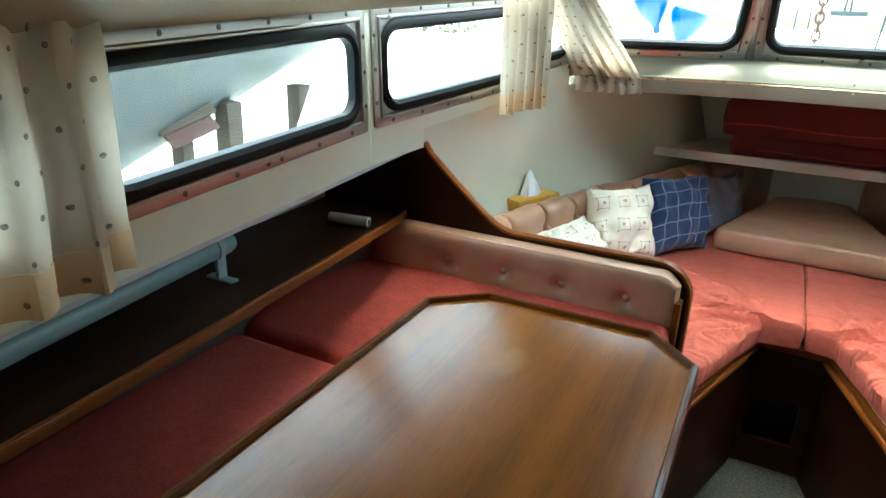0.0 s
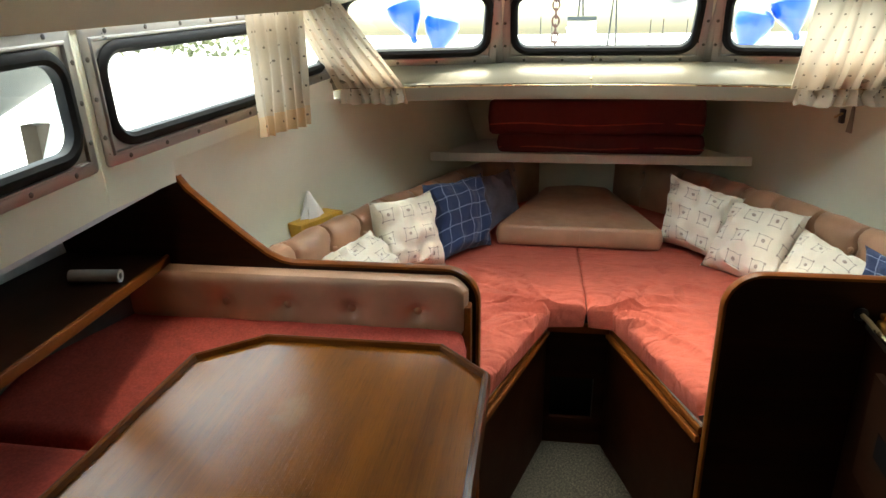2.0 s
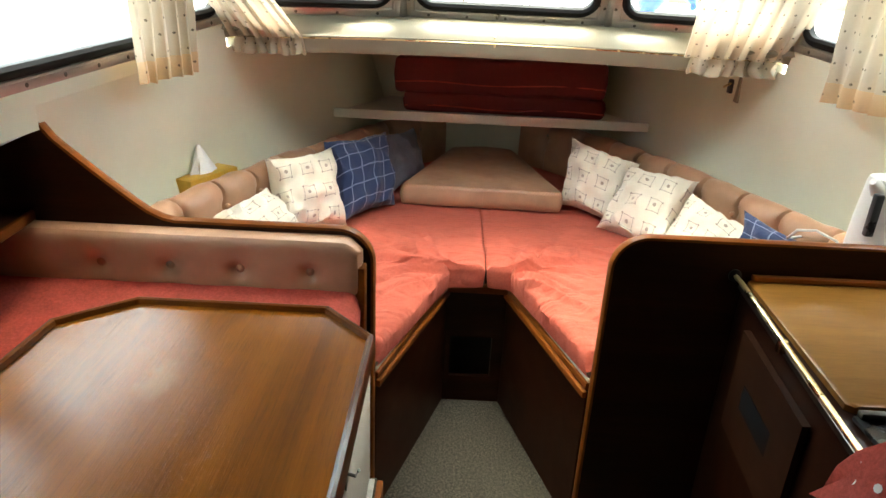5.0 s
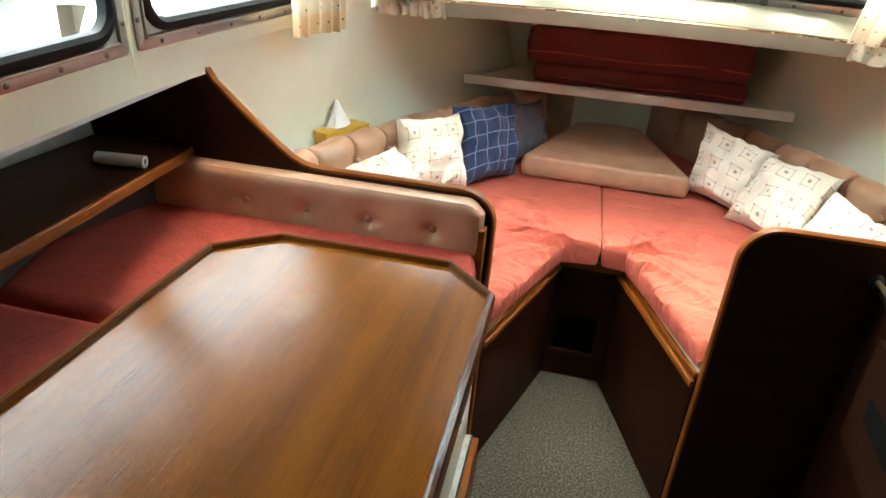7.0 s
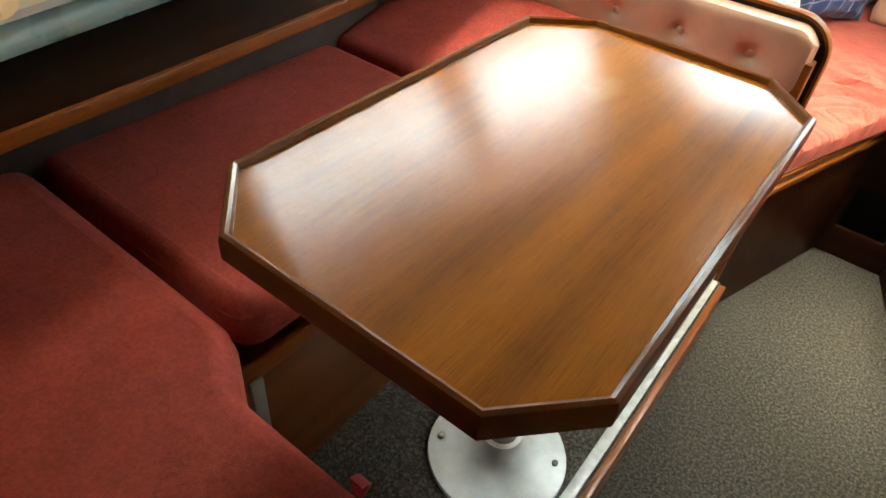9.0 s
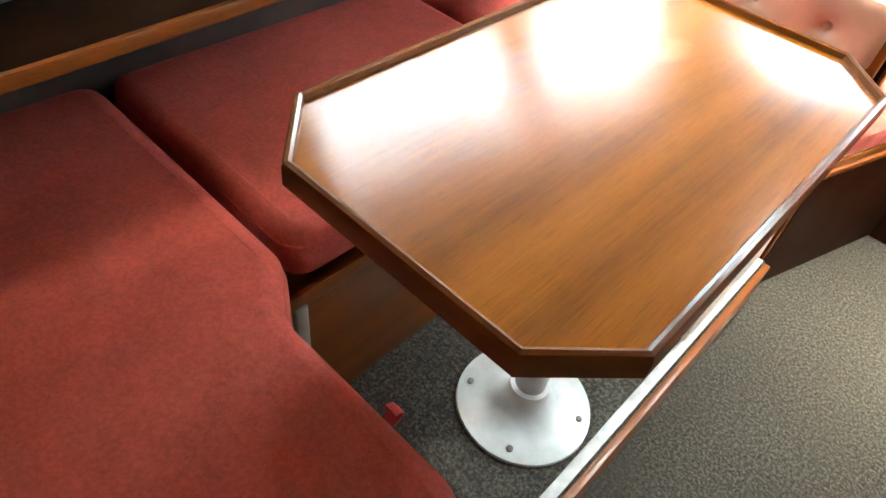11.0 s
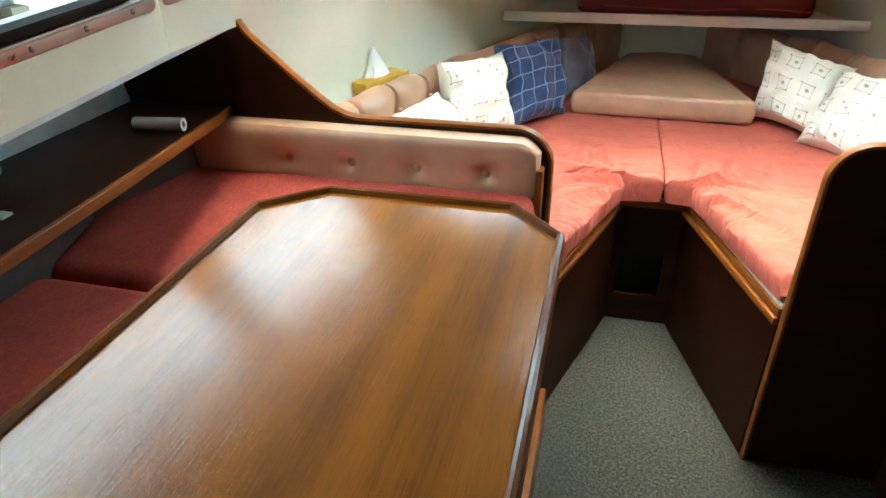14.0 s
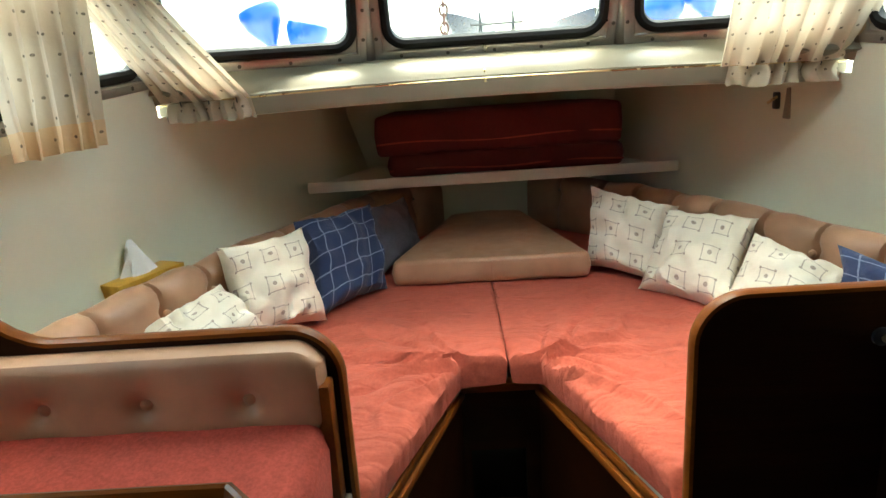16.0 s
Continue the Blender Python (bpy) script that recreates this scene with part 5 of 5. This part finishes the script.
part("cord", tube([(kx - 0.07, ky, 0.825), (0.9, 2.06, 0.87), (0.86, 2.1, 0.885), (0.83, 2.14, 0.87), (0.83, 2.18, 0.83), (0.88, 2.2, 0.83)], 0.004, 8), WHITE_PLASTIC, cb)

# small hook on the seat's end panel
hk = thing("hook", "small steel hook on the white seat end", "hook")
part("plate", box(-0.366, -0.362, 1.42, 1.445, 0.5, 0.545, 0.001), STEEL, hk)
part("arm", tube([(-0.362, 1.432, 0.535), (-0.345, 1.432, 0.53), (-0.338, 1.432, 0.545)], 0.004, 8), STEEL, hk)
for o in bpy.data.objects:
    if o.type == "MESH" and not o.parent and "label" not in o:
        o["label"] = o.name

# ---- outside ----
GROUND = plain("pale_gravel", (0.5, 0.48, 0.44), 0.9, vary=0.25, scale=2.0, bumpy=0.5, fine=40)
HULL_GREY = plain("grey_blue_antifouling", (0.017, 0.023, 0.025), 0.6, vary=0.15, scale=3.0)
HULL_BLUE = plain("blue_tarpaulin", (0.01, 0.06, 0.22), 0.4, vary=0.15)
NAVY_HULL = plain("navy_gelcoat", (0.012, 0.018, 0.035), 0.3, vary=0.1)
WHITE_HULL = plain("white_gelcoat", (0.75, 0.75, 0.73), 0.3, vary=0.05)
TIMBER = wood("rough_timber", (0.02, 0.013, 0.008), (0.05, 0.034, 0.02), "z", 0.8, 0.0)
RUST = plain("rusty_steel", (0.045, 0.014, 0.008), 0.8, vary=0.35, scale=60)
FENDER = plain("blue_fender_vinyl", (0.002, 0.045, 0.3), 0.3, vary=0.05)
LEAF = plain("hedge_leaves", (0.11, 0.12, 0.055), 0.7, vary=0.5, scale=20)

solid("ground", box(-400, 400, -400, 400, -1.3, -1.2), GROUND, "pale gravel of the boatyard", "ground", "structure")


def yard_boat(name, length, beam, depth, keel, hull_mat, deck_mat, m, label):
    """A laid-up boat: lofted hull with deck and a small cabin."""
    ob = thing(name, label, "boat")
    rows = []
    n = 18
    for k in range(n + 1):
        u = k / n
        w = beam / 2 * (math.sin(math.pi * min(1, 0.28 + 0.72 * u)) ** 0.7 if u > 0.3 else 1.0) * (1 if u < 0.999 else 0.02)
        w = max(w, 0.02)
        rise = keel + (depth - keel) * max(0, (u - 0.5) / 0.5) ** 1.6 * 0.98
        top = depth + 0.25 * u * u
        row = []
        for i in range(13):
            a = -1 + i / 6
            prof = abs(a) ** 2.2
            row.append(m @ Vector((a * w if abs(a) > 0.001 else 0, u * length, rise + (top - rise) * prof)))
        rows.append(row)
    bm = loft(rows)
    bm.faces.new([v for v in bm.verts[:13]])
    part("hull", bm, hull_mat, ob)
    deck = loft([[r[0], (r[0] + r[-1]) / 2 + Vector((0, 0, 0.06)), r[-1]] for r in rows])
    part("deck", deck, deck_mat, ob)
    w = beam * 0.3
    cab = box(-w, w, length * 0.25, length * 0.62, depth, depth + 0.55, 0.1, 3)
    bmesh.ops.transform(cab, matrix=m, verts=cab.verts[:])
    part("cabin", cab, deck_mat, ob)
    for sx in (-1, 1):
        for fy in (0.3, 0.65):
            p = m @ Vector((sx * beam * 0.42, fy * length, depth * 0.45))
            part("prop", tube([(p.x, p.y, -1.2), tuple(p)], 0.06 if p.y < 10 else 0.02, 8), TIMBER if p.y < 10 else BLACK_METAL, ob)
    return ob




def moored_neighbour():
    """The laid-up boat alongside: V-shaped hull with a raked stem, under a blue cover."""
    ob = thing("laid_up_boat", "grey-blue hull under a blue tarpaulin on timber props beside the cabin", "boat")
    cx = -4.1
    keel = ((-4.0, -0.25), (1.0, -0.2), (3.0, 0.38), (3.74, 0.63), (5.35, 1.17), (5.68, 1.273), (6.0, 1.397), (6.46, 1.69), (6.69, 2.0))
    rows, edge = [], []
    for k in range(49):
        y = -4.0 + (6.69 + 4.0) * (1 - (1 - k / 48) ** 1.6)
        kz = keel[-1][1]
        for (ya, za), (yb, zb) in zip(keel, keel[1:]):
            if ya <= y <= yb:
                kz = za + (zb - za) * (y - ya) / (yb - ya)
                break
        w = 1.15 * max(0.0, 1 - max(0.0, (y + 0.5) / 7.19) ** 2.4) + 0.02
        gz = 1.66 + 0.055 * max(0, y - 2) ** 1.2
        gz = max(gz, kz + 0.01)
        half = [(w * u ** 0.85, kz + (gz - kz) * u ** 1.25) for u in [i / 8 for i in range(9)]]
        rows.append([Vector((cx - x, y, z)) for x, z in reversed(half)] + [Vector((cx + x, y, z)) for x, z in half[1:]])
        edge.append((y, w, gz))
    bm = loft(rows)
    bm.verts.ensure_lookup_table()
    bm.faces.new(bm.verts[:17])
    part("hull", bm, HULL_GREY, ob)
    cover = []
    for y, w, gz in edge:
        ridge = 0.75 * min(1.0, (6.75 - y) / 2.2)
        cover.append([Vector((cx + (w + 0.02) * a, y, gz - (0.1 if abs(a) > 0.95 else 0.0) + ridge * (1 - abs(a) ** 1.3) + 0.02 * noise.noise((a * 3, y * 2, 0)))) for a in (-1, -0.97, -0.7, -0.4, 0, 0.4, 0.7, 0.97, 1)])
    part("tarpaulin", thick(loft(cover), 0.006), HULL_BLUE, ob, "blue tarpaulin cover")
    part("rubbing_strake", tube([(cx + w + 0.012, y, gz - 0.13) for y, w, gz in edge[:-2]], 0.012, 6), WHITE_HULL, ob)


moored_neighbour()
yard_boat("laid_up_boat", 4.6, 1.5, 2.0, 1.35, NAVY_HULL, WHITE_HULL, pose(1.2, 27, 1.0, 0, 0, 165), "navy hull standing on props across the yard")
yard_boat("laid_up_boat", 5.0, 1.6, 2.0, 1.3, NAVY_HULL, WHITE_HULL, pose(4.4, 28, 0.9, 0, 0, 185), "dark hull standing far across the yard")
yard_boat("laid_up_boat", 5.0, 1.8, 1.9, 1.2, WHITE_HULL, WHITE_HULL, pose(11.0, 28, 0.8, 0, 0, 195), "white hull standing far across the yard")

# yard clutter seen past the chain
cr = thing("pallet_stack", "stack of pale boards far across the yard", "pallets")
for k in range(5):
    part("pallet", box(0.55 + 0.03 * (k % 2), 1.35, 19.8, 20.6, 1.2 + 0.13 * k, 1.3 + 0.13 * k, 0.01), HULL_GREY if k > 3 else WHITE_HULL, cr)
part("footing", box(0.4, 1.5, 19.7, 20.7, -1.2, 1.19), GROUND, cr)
gt = thing("steel_trestle", "black steel trestle far across the yard", "trestle")
for xa, xb in ((0.75, 1.0), (1.25, 1.0), (1.7, 2.0), (2.2, 2.0)):
    part("leg", tube([(xa, 21.5, -1.2), (xb, 21.5, 3.1)], 0.03, 6), BLACK_METAL, gt)
part("beam", tube([(0.7, 21.5, 2.75), (2.3, 21.5, 2.75)], 0.035, 6), BLACK_METAL, gt)

prop = thing("timber_prop", "short timber prop with a rusty plate under the hull", "prop")
part("post", box(-3.96, -3.84, 3.35, 3.45, -1.2, 0.72, 0.008), TIMBER, prop)
bm = box(-0.2, 0.2, -0.2, 0.2, -0.012, 0.012, 0.004)
bmesh.ops.transform(bm, matrix=pose(-3.86, 3.36, 0.76, 20, 48, 12), verts=bm.verts[:])
part("head_plate", bm, RUST, prop, "rusty brown head plate")
bm = box(-0.24, 0.1, -0.24, 0.24, 0.014, 0.05, 0.006)
bmesh.ops.transform(bm, matrix=pose(-3.86, 3.36, 0.76, 20, 48, 12), verts=bm.verts[:])
part("packing", bm, TIMBER, prop, "wooden packing piece")
for y, top in ((3.77, 0.8), (4.59, 0.86)):
    solid("timber_post", box(-3.96, -3.82, y, y + 0.15, -1.2, top, 0.01), TIMBER, "upright timber post under the laid-up hull", "post")
solid("white_pole", tube([(-3.75, 3.5, -1.2), (-3.62, 5.15, 1.85)], 0.05, 10), WHITE_HULL, "leaning white pole beside the laid-up hull", "pole")

# fenders on the foredeck rail
for s in (-1, 1):
    for k, (x, y, z, tilt) in enumerate(((0.85, 3.5, 1.545, -18), (0.69, 3.5, 1.475, 14))):
        fd = thing("fender", "bright blue inflated boat fender on the foredeck", "fender", "blue fenders")
        rot = Matrix.Rotation(radians(tilt), 4, "Y")
        part("body", lathe([(0.012, -0.1), (0.02, -0.085), (0.045, -0.05), (0.07, -0.01), (0.083, 0.035), (0.078, 0.06), (0.05, 0.08), (0.02, 0.085)], (s * x, y, z), 24, rot), FENDER, fd)
        part("eye", lathe([(0.01, -0.125), (0.016, -0.115), (0.014, -0.09)], (s * x, y, z), 14, rot), FENDER, fd)
solid("foredeck", thick(loft([[Vector((-1.25 * (1 - u * 0.35), 3.0 + u * 1.4, 1.3)), Vector((0, 3.0 + u * 1.4, 1.33)), Vector((1.25 * (1 - u * 0.35), 3.0 + u * 1.4, 1.3))] for u in (0, 0.5, 1)]), 0.02), WHITE_HULL, "white foredeck outside the windscreen", "deck", "structure")
ch = thing("chain", "rusty chain hanging beyond the windscreen", "chain")
for k in range(13):
    rot = Matrix.Rotation(radians(90 * (k % 2)), 4, "Z") @ Matrix.Rotation(radians(90), 4, "X")
    bm = bmesh.new()
    ring = [rot @ Vector((0.018 * math.cos(a), 0.028 * math.sin(a), 0)) + Vector((-0.145, 4.1, 1.86 - 0.042 * k)) for a in [2 * math.pi * q / 14 for q in range(15)]]
    part("link", tube(ring, 0.006, 6, caps=False), RUST, ch)

# hedge far off
hedge = bmesh.new()
for k in range(1100):
    a = random.uniform(-1.0, -0.42)
    p = Vector((85 * math.sin(a) + random.uniform(-1, 1), 85 * math.cos(a) + random.uniform(-2, 2), random.uniform(-1.2, 1.9) + 0.8 * math.sin(a * 19)))
    d1 = Vector((random.uniform(-1, 1), random.uniform(-1, 1), random.uniform(-1, 1))) * 0.6
    d2 = Vector((random.uniform(-1, 1), random.uniform(-1, 1), random.uniform(-1, 1))) * 0.6
    hedge.faces.new([hedge.verts.new(q) for q in (p, p + d1, p + d1 + d2, p + d2)])
solid("hedge", hedge, LEAF, "distant hedge at the edge of the yard", "hedge", "stuff", "", False)
